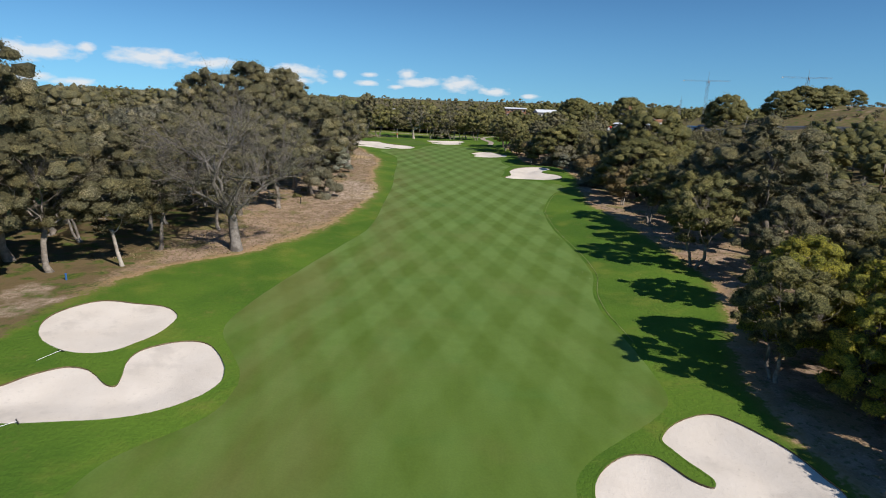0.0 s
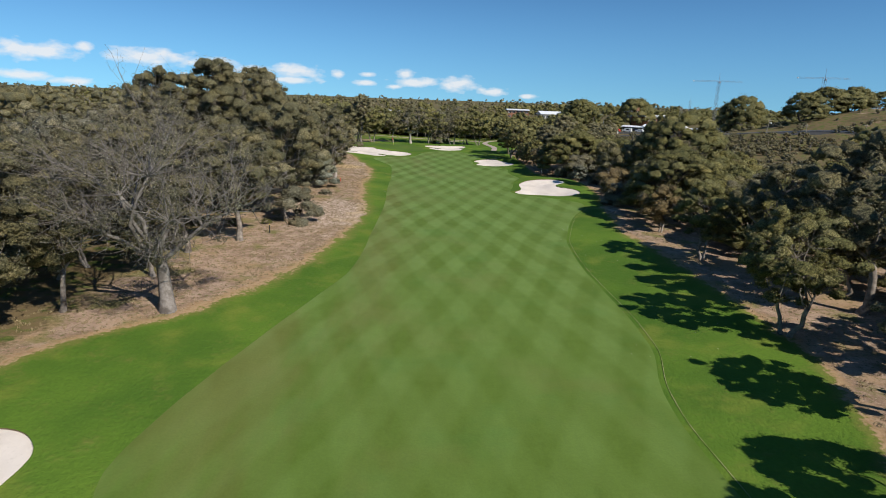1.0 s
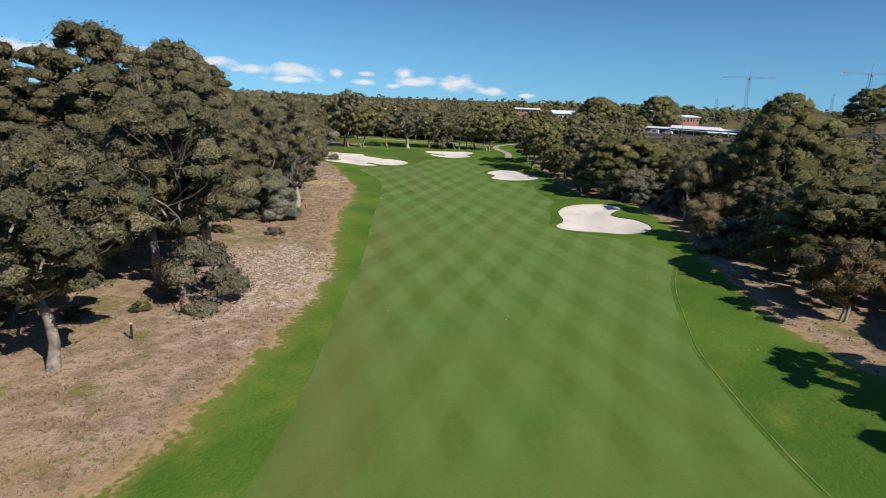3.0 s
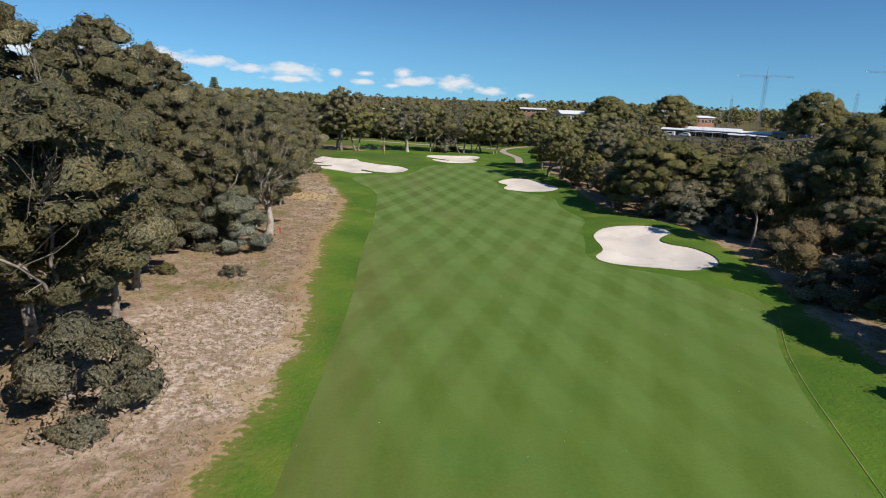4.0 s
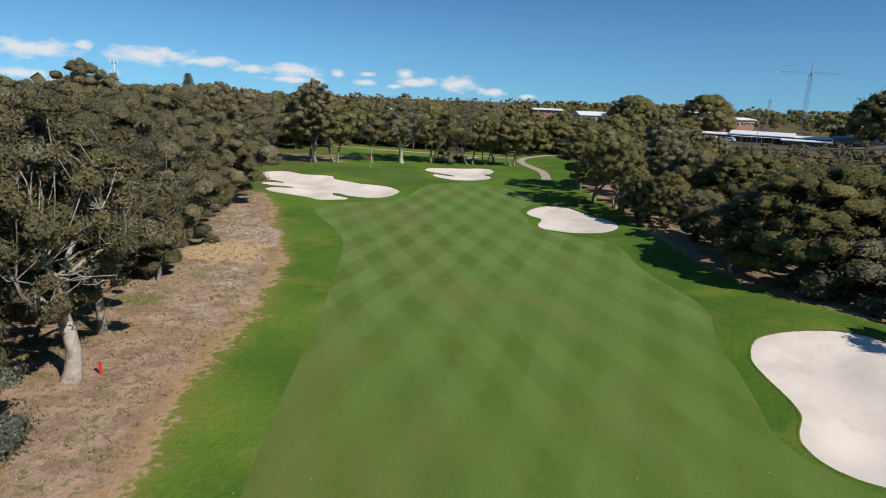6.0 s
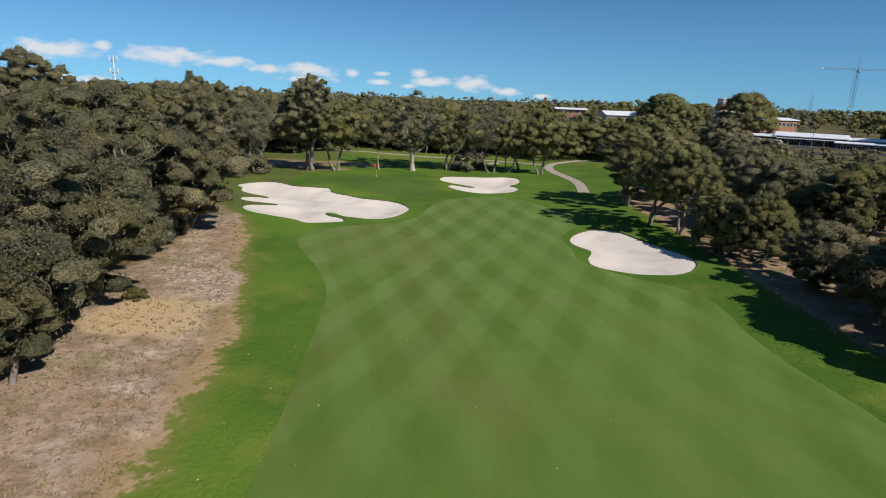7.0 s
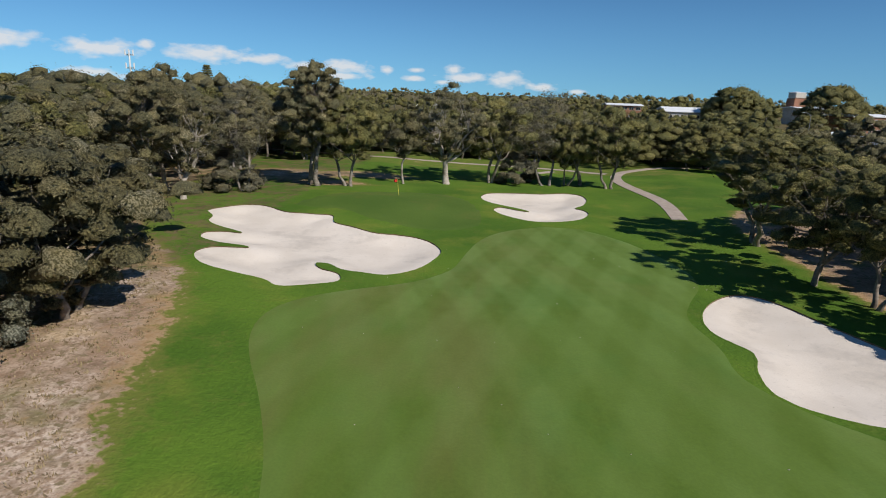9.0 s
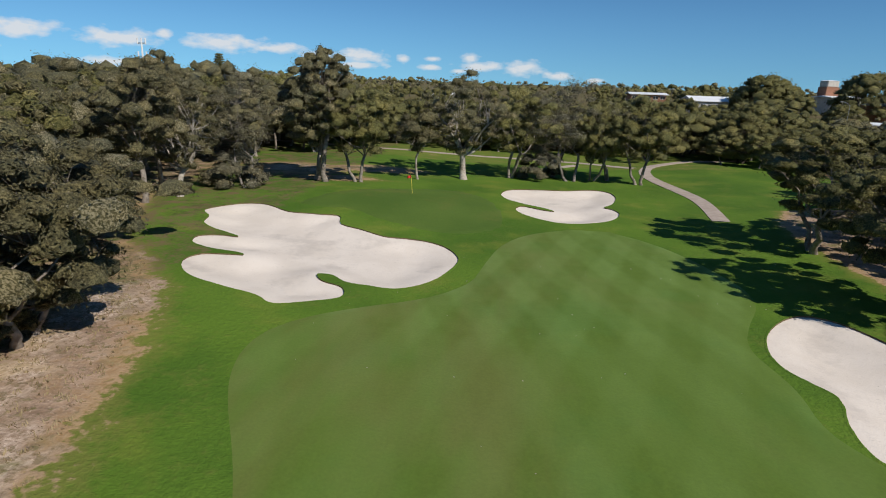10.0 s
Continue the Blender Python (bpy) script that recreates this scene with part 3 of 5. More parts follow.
def sheet(name, outline, step, lift, material, label, category, sink=None):
    """A patch of ground within an outline; sink: how far it lies below the turf, by the distance from its edge."""
    lo, hi = outline.min(0), outline.max(0)
    gx, gy = np.meshgrid(np.arange(lo[0], hi[0], step), np.arange(lo[1], hi[1], step))
    gx, gy = gx.ravel() + np.random.uniform(-0.1, 0.1, gx.size) * step, gy.ravel()
    good = inside(outline, gx, gy) & (reach(outline, gx, gy) > 0.3 * step)
    pts = [Vector(p) for p in outline] + [Vector((a, b)) for a, b in zip(gx[good], gy[good])]
    k = len(outline)
    v, _, f, _, _, _ = delaunay_2d_cdt(pts, [(i, (i + 1) % k) for i in range(k)], [], 1, 1e-5)
    xy = np.array([tuple(p) for p in v])
    z = height(xy[:, 0], xy[:, 1]) + lift
    if sink is not None:
        z = z - sink(reach(outline, xy[:, 0], xy[:, 1]), xy)
    ob = mesh_object(name, np.column_stack([xy, z]), f, material, smooth=True)
    return tagged(ob, label, category, kind="structure")


def lip(outline, rim):
    """The cut turf edge of a bunker: a rounded roll of grass with bare soil below it."""
    k = len(outline)
    nxt, prv = np.roll(outline, -1, axis=0), np.roll(outline, 1, axis=0)
    t = nxt - prv
    nrm = np.column_stack([t[:, 1], -t[:, 0]]) / (np.linalg.norm(t, axis=1)[:, None] + 1e-9)
    area = 0.5 * np.sum(outline[:, 0] * nxt[:, 1] - nxt[:, 0] * outline[:, 1])
    nrm *= 1 if area > 0 else -1
    z0 = height(outline[:, 0], outline[:, 1])
    wob = np.array([noise.noise((p[0] * 1.7, p[1] * 1.7, 3.0)) for p in outline])
    rings = [(0.14, 0.003), (0.05, 0.03), (-0.01 - 0.04 * wob, 0.015), (0.0, -0.03), (0.03, -rim - 0.12)]
    verts = []
    for off, dz in rings:
        verts.append(np.column_stack([outline + nrm * np.reshape(off, (-1, 1)), z0 + dz]))
    faces = [[(r * k + i, r * k + (i + 1) % k, (r + 1) * k + (i + 1) % k, (r + 1) * k + i) for i in range(k)] for r in range(4)]
    return np.concatenate(verts), faces


ground = build_ground()
RIM = 0.09
for key, outline in OUTLINES.items():
    deep = 0.5 if key.startswith("green") or key.startswith("east_m") else 0.3

    def bowl(d, xy, deep=deep):
        return RIM + deep * ease(d, 0.0, 3.6) - 0.012 * np.sin(xy[:, 0] * 1.1) * np.sin(xy[:, 1] * 0.9)

    bunker = sheet("bunker", outline, 0.6, 0.0, SAND, "pale raked sand bunker sunk into the turf", "bunker", bowl)
    v, f = lip(outline, RIM)
    mesh_object("turf_edge", v, f[0] + f[1], GROUND, bunker, smooth=True)
    mesh_object("soil_face", v, f[2] + f[3], SOIL_FACE, bunker, smooth=True)


def soft_interp(y, ys, xs, w=1.2):
    return (np.interp(y - w, ys, xs) + np.interp(y, ys, xs) + np.interp(y + w, ys, xs)) / 3


def build_fairway():
    ys = np.arange(-14, 221.6, 0.8)
    cols = 36
    w, e = soft_interp(ys, WEST_Y, WEST_X), soft_interp(ys, EAST_Y, EAST_X)
    s = np.linspace(0, 1, cols)
    x = w[:, None] + (e - w)[:, None] * s[None, :]
    y = np.repeat(ys[:, None], cols, 1)
    z = height(x, y) + 0.035
    z[:, 0] -= 0.07
    z[:, -1] -= 0.07
    verts = np.stack([x, y, z], -1).reshape(-1, 3)
    faces = [(j * cols + i, j * cols + i + 1, (j + 1) * cols + i + 1, (j + 1) * cols + i) for j in range(len(ys) - 1) for i in range(cols - 1)]
    return tagged(mesh_object("fairway", verts, faces, FAIRWAY, smooth=True), "closely mown fairway with crossing diagonal stripes", "fairway", kind="structure")



def edge_line(ys, xs, y0, y1, name="mown_edge"):
    y = np.arange(y0, y1, 0.8)
    x = soft_interp(y, ys, xs)
    v, k = [], len(y)
    for off in (-0.022, 0.022):
        v.append(np.column_stack([x + off, y, height(x, y) + 0.03]))
    f = [(i, i + 1, k + i + 1, k + i) for i in range(k - 1)]
    tagged(mesh_object(name, np.concatenate(v), f, EDGE_STRAW), "thin pale line of dry grass along the fairway edge", "turf edge", kind="structure")


build_fairway()
edge_line(EAST_Y, EAST_X, 44, 119)
sheet("putting_green", rounded(GREEN_PLAN, 5), 0.8, 0.05, GREEN, "smooth putting green with a flagstick", "putting green", lambda d, xy: np.where(d < 0.05, 0.09, 0.0))


def ribbon(name, line, width, lift, material, label, category, thick=0.06):
    p = np.array(line, float)
    d = np.r_[0, np.cumsum(np.linalg.norm(np.diff(p, axis=0), axis=1))]
    s = np.arange(0, d[-1], 1.5)
    q = np.column_stack([np.interp(s, d, p[:, 0]), np.interp(s, d, p[:, 1])])
    for _ in range(3):
        q[1:-1] = (q[:-2] + 2 * q[1:-1] + q[2:]) / 4
    t = np.gradient(q, axis=0)
    n = np.column_stack([t[:, 1], -t[:, 0]]) / np.linalg.norm(t, axis=1)[:, None]
    rows = []
    for off, dz in ((-0.5, -thick), (-0.5, 0), (0, 0.015), (0.5, 0), (0.5, -thick)):
        a = q + n * off * width
        rows.append(np.column_stack([a, height(a[:, 0], a[:, 1]) + lift + dz]))
    k = len(q)
    verts = np.concatenate(rows)
    faces = [(r * k + i, (r + 1) * k + i, (r + 1) * k + i + 1, r * k + i + 1) for r in range(4) for i in range(k - 1)]
    return tagged(mesh_object(name, verts, faces, material), label, category, kind="structure")


ribbon("cart_path", [(16.4, 228.4), (17.0, 233), (17.5, 238), (17.5, 242), (16.8, 247), (15.8, 253.5), (15.2, 260), (15.8, 266), (18, 272.5), (26, 279), (40, 285)], 1.9, 0.05, PATH, "pale concrete cart path winding past the green", "path")
ribbon("cart_path", [(15.0, 270), (9, 274), (0, 276.5), (-11.5, 278.5), (-24, 277.5), (-40, 280), (-60, 286)], 1.7, 0.05, PATH, "pale concrete cart path behind the green", "path")
ribbon("cart_path", [(5, 271.5), (0, 265.5), (-4, 260), (-7.5, 255)], 1.5, 0.05, PATH, "narrow pale path between the trees", "path")

# ---- trees ----


class Wood:
    """Collects tapered limbs into one mesh."""

    def __init__(self):
        self.v, self.f = [], []

    def limb(self, pts, radii, sides=6):
        pts = np.array(pts, float)
        base, k = len(self.v), len(pts)
        for i in range(k):
            t = pts[min(i + 1, k - 1)] - pts[max(i - 1, 0)]
            t = t / (np.linalg.norm(t) + 1e-9)
            u = np.cross(t, (0.3, 0.9, 0.2))
            u /= np.linalg.norm(u) + 1e-9
            w = np.cross(t, u)
            for j in range(sides):
                a = 2 * math.pi * j / sides
                self.v.append(tuple(pts[i] + radii[i] * (math.cos(a) * u + math.sin(a) * w)))
        for i in range(k - 1):
            for j in range(sides):
                a, b = base + i * sides + j, base + i * sides + (j + 1) % sides
                self.f.append((a, b, b + sides, a + sides))
        self.f.append(tuple(base + (k - 1) * sides + j for j in range(sides)))


def bent(a, b, rng, sag=0.12, n=4):
    """A crooked line from a to b."""
    a, b = np.array(a, float), np.array(b, float)
    d = np.linalg.norm(b - a)
    off = rng.normal(0, sag * d, 3)
    return [a + (b - a) * s + off * math.sin(math.pi * s) + rng.normal(0, 0.02 * d, 3) * (0 < s < 1) for s in np.linspace(0, 1, n)]


def icosphere(cuts):
    bm = bmesh.new()
    bmesh.ops.create_icosphere(bm, subdivisions=cuts, radius=1.0)
    v = np.array([tuple(q.co) for q in bm.verts])
    f = np.array([[q.index for q in t.verts] for t in bm.faces])
    bm.free()
    return v, f


PUFF = {1: icosphere(1), 2: icosphere(2)}


def lumps(d, phase):
    """An uneven outline, the same for the inner and outer leafage of a clump."""
    return (1 + 0.17 * np.sin(3.1 * d[..., 0] + 2 * d[..., 1] + phase[:, 0]) + 0.14 * np.sin(4.2 * d[..., 1] - 3 * d[..., 2] + phase[:, 1])
            + 0.11 * np.sin(5.5 * d[..., 2] + 2 * d[..., 0] + phase[:, 2]))


def leaf_cloud(centres, radii, count, size, rng, droop=0.3, flatten=0.75, middle=None, inner=0.7, cuts=2, wide=0.55):
    """Leafage round the given centres: a ragged close mass inside each clump and many loose sprays about it."""
    centres, radii = np.array(centres, float), np.array(radii, float)
    k = len(centres)
    phase = rng.uniform(0, 6.28, (k, 3, 1))
    i = np.arange(count) + 0.5
    turn = math.pi * (1 + 5**0.5) * i + rng.uniform(0, 6.28, (k, 1))
    z = np.repeat((1 - 1.8 * i / count)[None], k, 0)
    w = np.sqrt(1 - z * z)
    d = np.stack([np.cos(turn) * w, np.sin(turn) * w, z], -1) + rng.normal(0, 0.6 / math.sqrt(count), (k, count, 3))
    d /= np.linalg.norm(d, axis=2)[:, :, None]
    r = inner * 0.92 + (1.14 - inner * 0.92) * rng.uniform(0, 1, (k, count)) ** 1.3
    shape = d * (r * lumps(d, phase) * radii[:, None])[:, :, None] * (1, 1, flatten)
    shape[:, :, 2] *= np.where(shape[:, :, 2] < 0, 0.65, 1.0)
    p = centres[:, None] + shape
    soft = d * 0.75 + (0, 0, 0.2)
    if middle is not None:
        away = p - middle
        soft = soft + 0.5 * away / (np.linalg.norm(away, axis=2)[:, :, None] + 1e-6)
    p, soft = p.reshape(-1, 3), soft.reshape(-1, 3)
    m = len(p)
    nrm = soft * 0.8 + rng.normal(0, 0.36, (m, 3))
    nrm /= np.linalg.norm(nrm, axis=1)[:, None]
    soft = soft + rng.normal(0, 0.24, (m, 3))
    a = rng.normal(0, 1, (m, 3)) - (0, 0, droop * 2.0)
    a -= nrm * np.sum(a * nrm, axis=1)[:, None]
    a /= np.linalg.norm(a, axis=1)[:, None] + 1e-9
    b = np.cross(nrm, a)
    ln = size * rng.uniform(0.55, 1.3, m)[:, None]
    wd = ln * wide * rng.uniform(0.7, 1.3, m)[:, None]
    v = np.stack([p - a * ln * 0.5 + b * wd * 0.5, p - a * ln * 0.4 - b * wd * 0.5, p + a * ln * 0.6 + nrm * wd * 0.15], 1).reshape(-1, 3)
    f, nv = np.arange(3 * m).reshape(-1, 3), np.repeat(soft, 3, axis=0)
    if cuts:
        e, g = PUFF[cuts]
        n = len(e)
        e = np.repeat(e[None], k, 0)
        core = e * (lumps(e, phase) * rng.normal(1, 0.10, (k, n)) * inner * radii[:, None])[:, :, None] * (1, 1, flatten)
        core[:, :, 2] *= np.where(core[:, :, 2] < 0, 0.65, 1.0)
        q = centres[:, None] + core
        cn = e * 0.75 + (0, 0, 0.2) + rng.normal(0, 0.30, (k, n, 3))
        if middle is not None:
            away = q - middle
            cn = cn + 0.5 * away / (np.linalg.norm(away, axis=2)[:, :, None] + 1e-6)
        f = np.concatenate([f, (g[None] + (np.arange(k) * n)[:, None, None]).reshape(-1, 3) + len(v)])
        v, nv = np.concatenate([v, q.reshape(-1, 3)]), np.concatenate([nv, cn.reshape(-1, 3)])
    return v, f, nv


def fast_mesh(name, v, f, material, normals=None):
    me = bpy.data.meshes.new(name)
    k, s = f.shape
    me.vertices.add(len(v))
    me.vertices.foreach_set("co", np.asarray(v, np.float32).ravel())
    me.loops.add(s * k)
    me.loops.foreach_set("vertex_index", np.asarray(f, np.int32).ravel())
    me.polygons.add(k)
    me.polygons.foreach_set("loop_start", np.arange(0, s * k, s, dtype=np.int32))
    me.polygons.foreach_set("loop_total", np.full(k, s, np.int32))
    me.materials.append(material)
    me.update(calc_edges=True)
    if normals is not None:
        # leaves take the rounding of their clump
        me.polygons.foreach_set("use_smooth", np.ones(k, bool))
        unit = normals / (np.linalg.norm(normals, axis=1)[:, None] + 1e-9)
        me.attributes.new("custom_normal", "FLOAT_VECTOR", "POINT").data.foreach_set("vector", np.asarray(unit, np.float32).ravel())
    return me


def grow(seed, h, spread, bole, clumps, clump_r, leaves, leaf, stems=1, lean=0.1, girth=0.28, top=1.0, dome=False,
         droop=0.3, flatten=0.75, bare_twigs=0, foliage=1.0, low=0.0, twig=5, core=0.48):
    """The limbs and leaves of one tree: h high, spread wide, with its first fork at bole."""
    rng = np.random.default_rng(seed)
    wood = Wood()
    mid, half = (bole * (1 - low) + h) / 2, (h - bole * (1 - low)) / 2
    cs, rs = [], []
    tries = 0
    while len(cs) < clumps and tries < 6000:
        tries += 1
        d = rng.normal(0, 1, 3)
        d /= np.linalg.norm(d)
        q = 0.95 * rng.uniform(0.25, 1.0) ** 0.4
        if dome:
            d[2] = abs(d[2]) * 0.95 + 0.05
            q = rng.uniform(0.62, 1.0) ** 0.25
            c = np.array([d[0] * spread * q, d[1] * spread * q, bole + (h - bole) * d[2] * q])
        else:
            c = np.array([d[0] * spread * q, d[1] * spread * q, mid + half * d[2] * q])
            c[:2] *= 0.62 + 0.38 * min(1.0, max(0.0, (c[2] - bole * (1 - low)) / (half + 0.01))) * top + 0.15 * rng.normal()
        r = clump_r * rng.uniform(0.5, 1.35)
        if all(np.linalg.norm(c - o) > 0.62 * (r + s) * 0.9 for o, s in zip(cs, rs)) or tries > 2500:
            cs.append(c - np.array([0, 0, r * 0.4])), rs.append(r)
    cs = np.array(cs)
    feet = []
    for s in range(stems):
        ang = rng.uniform(0, 6.28)
        foot = np.array([math.cos(ang), math.sin(ang), 0]) * (0.0 if stems == 1 else girth * 1.6)
        head = np.array([rng.normal(0, lean * bole), rng.normal(0, lean * bole), bole]) + foot * (1 if stems == 1 else 4)
        g = girth * rng.uniform(0.75, 1.0) if stems > 1 else girth
        line = bent(foot - (0, 0, 0.4), head, rng, 0.06, 5)
        wood.limb(line, [g * 1.45, g * 1.05, g * 0.92, g * 0.86, g * 0.8], 8)
        feet.append((head, g * 0.8, line))
    limbs = []
    n = max(3, clumps // 11)
    for i in range(n):
        head, g, line = feet[i % len(feet)]
        pick = cs[rng.integers(len(cs))]
        goal = head + (pick - head) * rng.uniform(0.55, 0.72)
        ln = bent(head - (0, 0, 0.25), goal, rng, 0.10, 5)
        gg = g * rng.uniform(0.45, 0.68)
        wood.limb(ln, [gg, gg * 0.85, gg * 0.68, gg * 0.55, gg * 0.42], twig + 1)
        limbs.append((ln, gg))
    for c in cs:
        best = min(((np.linalg.norm(np.array(pt) - c) + 0.4 * max(0, pt[2] - c[2]), pt, g * (0.7 - 0.1 * j)) for ln, g in limbs for j, pt in enumerate(ln[1:])), key=lambda z: z[0])
        g = min(0.085, best[2] * 0.55)
        wood.limb(bent(best[1], c, rng, 0.10, 4), [g, g * 0.75, g * 0.5, g * 0.25], twig)
        for _ in range(bare_twigs):
            e = c + rng.normal(0, 1, 3) * clump_r * 0.9 + (0, 0, clump_r * 0.5)
            m = best[1] + (c - best[1]) * rng.uniform(0.4, 1.0)
            wood.limb(bent(m, e, rng, 0.1, 4), [g * 0.5, g * 0.35, g * 0.22, g * 0.1], 4)
            for _ in range(3):
                k = m + (e - m) * rng.uniform(0.3, 0.9)
                wood.limb(bent(k, k + rng.normal(0, 1, 3) * clump_r * 0.45 + (0, 0, 0.3), rng, 0.1, 3), [g * 0.22, g * 0.15, g * 0.07], 3)
    keep = rng.uniform(0, 1, len(cs)) < foliage
    lc, lr = cs[keep], np.array(rs)[keep]
    v, f, nv = leaf_cloud(lc, lr, leaves, leaf, rng, droop, flatten, middle=np.array([0, 0, bole + 0.35 * (h - bole)]), inner=core if core else 0.4, cuts=(2 if leaves > 80 else 1) if core else 0)
    return wood, v, f, nv


KINDS = {}


def kind_of_tree(name, label, category, leaf_kind, bark_kind, variants, **shape):
    KINDS[name] = dict(label=label, category=category, leaf=leaf_kind, bark=bark_kind, shape=shape, made=[], seeds=variants)


def proto(kind, i):
    k = KINDS[kind]
    while len(k["made"]) <= i:
        seed = 100 * list(KINDS).index(kind) + 17 * len(k["made"]) + 5
        wood, v, f, nv = grow(seed, **k["shape"])
        tm = bpy.data.meshes.new("trunk")
        tm.from_pydata(wood.v, [], wood.f)
        tm.materials.append(BARK[k["bark"]])
        tm.polygons.foreach_set("use_smooth", [True] * len(tm.polygons))
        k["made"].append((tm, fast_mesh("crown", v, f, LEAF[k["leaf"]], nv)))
    return k["made"][i]


def plant(kind, x, y, tall, wide=1.0, turn=None, variant=None, label="", group="", lean=(0, 0)):
    """One tree on the ground at x, y."""
    k = KINDS[kind]
    i = random.randrange(k["seeds"]) if variant is None else variant
    tm, cm = proto(kind, i)
    s = tall / k["shape"]["h"]
    m = pose(x, y, hz(x, y), lean[0], lean[1], random.uniform(0, 360) if turn is None else turn) @ Matrix.Diagonal((s * wide, s * wide, s, 1))
    root = tagged(new(k["category"].replace(" ", "_")), label or k["label"], k["category"], group)
    root.matrix_world = m
    for nm, me in (("trunk", tm), ("crown", cm)):
        o = new(nm, me)
        o.parent = root
    PLANTED.append((x, y, s * wide * k["shape"]["spread"]))
    return root


PLANTED = []
kind_of_tree("gum", "olive-green gum tree with rough grey bark", "gum tree", "olive", "grey", 4, h=14, spread=4.8, bole=4.4, clumps=96, clump_r=0.95, leaves=120, leaf=0.22, stems=1, lean=0.12, girth=0.30, top=1.0, low=0.1, twig=4, core=0.7, foliage=0.92, flatten=0.85)
kind_of_tree("tallgum", "tall gum tree with a high clustered olive crown", "gum tree", "olive", "grey", 3, h=22, spread=5.2, bole=8.0, clumps=140, clump_r=1.25, leaves=120, leaf=0.28, stems=1, lean=0.1, girth=0.45, core=0.7, foliage=0.93, flatten=0.85)
kind_of_tree("twin", "gum tree with forked pale trunks and drooping leaves", "gum tree", "fresh", "grey", 3, h=12, spread=4.9, bole=3.4, clumps=92, clump_r=0.9, leaves=120, leaf=0.21, stems=2, lean=0.2, girth=0.22, droop=0.8, low=0.1, twig=4, core=0.68, foliage=0.92, flatten=0.85)
kind_of_tree("white", "gum tree with a thick pale trunk and open crown", "gum tree", "olive", "pale", 1, h=15, spread=5.6, bole=3.4, clumps=96, clump_r=0.9, leaves=120, leaf=0.24, stems=1, lean=0.06, girth=0.42, bare_twigs=1, foliage=0.9, low=0.2, core=0.6, flatten=0.85)
kind_of_tree("dead", "half-dead grey tree with bare tangled branches", "gum tree", "grey", "dead", 1, h=18, spread=8.0, bole=4.2, clumps=84, clump_r=1.35, leaves=150, leaf=0.17, stems=1, lean=0.08, girth=0.48, bare_twigs=7, foliage=0.9, core=0)
kind_of_tree("sparse", "thin-crowned gum tree with grey twigs", "gum tree", "grey", "dead", 2, h=13, spread=4.2, bole=3.5, clumps=40, clump_r=1.1, leaves=170, leaf=0.19, stems=2, lean=0.15, girth=0.2, bare_twigs=2, foliage=0.9, core=0)
kind_of_tree("dome", "broad dark-green tree with a dense domed crown", "shade tree", "dark", "dark", 3, h=9, spread=6.2, bole=1.6, clumps=125, clump_r=1, leaves=85, leaf=0.23, stems=2, girth=0.3, dome=True, flatten=0.75, core=0.78, twig=3)
kind_of_tree("wattle", "dense wattle tree with bright yellow-green crown", "wattle tree", "yellow", "dark", 2, h=9, spread=4.2, bole=1.7, clumps=80, clump_r=0.85, leaves=140, leaf=0.2, stems=2, girth=0.2, dome=True, core=0.75)
kind_of_tree("silver", "rounded silver-leaved shrub on dry ground", "shrub", "silver", "dark", 1, h=5.5, spread=2.7, bole=0.7, clumps=30, clump_r=0.8, leaves=320, leaf=0.18, stems=3, girth=0.1, dome=True, core=0.72)
kind_of_tree("russet", "small tree with a russet-green flat crown", "small tree", "brown", "pale", 2, h=6, spread=2.8, bole=1.9, clumps=26, clump_r=0.9, leaves=240, leaf=0.2, stems=2, lean=0.2, girth=0.11, core=0.68)
kind_of_tree("slim", "slim young gum tree with a bare pale stem", "small tree", "olive", "pale", 2, h=7, spread=2.4, bole=2.8, clumps=20, clump_r=0.85, leaves=260, leaf=0.2, stems=1, lean=0.05, girth=0.12, core=0.62)
kind_of_tree("bush", "low rounded grey-green bush on dry ground", "bush", "grey", "dark", 3, h=3, spread=2.0, bole=0.3, clumps=20, clump_r=0.7, leaves=240, leaf=0.19, stems=3, girth=0.07, dome=True, core=0.72)
kind_of_tree("lowgum", "dense olive-grey gum tree leafy to the ground", "gum tree", "olive", "grey", 3, h=9, spread=4.3, bole=1.6, clumps=95, clump_r=0.95, leaves=150, leaf=0.18, stems=2, lean=0.15, girth=0.2, low=0.7, twig=4, core=0.72, flatten=0.85)
# lighter builds of the same for the woods farther off
kind_of_tree("woodgum", "gum tree among dense olive-green woodland", "gum tree", "olive", "grey", 5, h=13, spread=4.6, bole=4, clumps=58, clump_r=1.15, leaves=62, leaf=0.34, stems=1, lean=0.14, girth=0.26, low=0.2, twig=3, core=0.78, flatten=0.85)
kind_of_tree("wooddark", "dark-green tree in dense woodland", "gum tree", "dark", "dark", 3, h=8, spread=4.6, bole=1.5, clumps=62, clump_r=1.05, leaves=52, leaf=0.32, stems=2, lean=0.1, girth=0.2, low=0.4, twig=3, core=0.82, dome=True)
kind_of_tree("woodgrey", "grey-green tree in dense woodland", "gum tree", "grey", "dead", 2, h=12, spread=4.2, bole=3.0, clumps=48, clump_r=1.05, leaves=75, leaf=0.3, stems=2, lean=0.14, girth=0.2, low=0.2, twig=3, core=0.55, flatten=0.85)
kind_of_tree("woodfresh", "mid-green leafy tree in the woodland", "gum tree", "fresh", "grey", 3, h=11, spread=4.6, bole=2.6, clumps=58, clump_r=1.15, leaves=62, leaf=0.34, stems=2, lean=0.1, girth=0.22, low=0.3, twig=3, core=0.78, flatten=0.85)
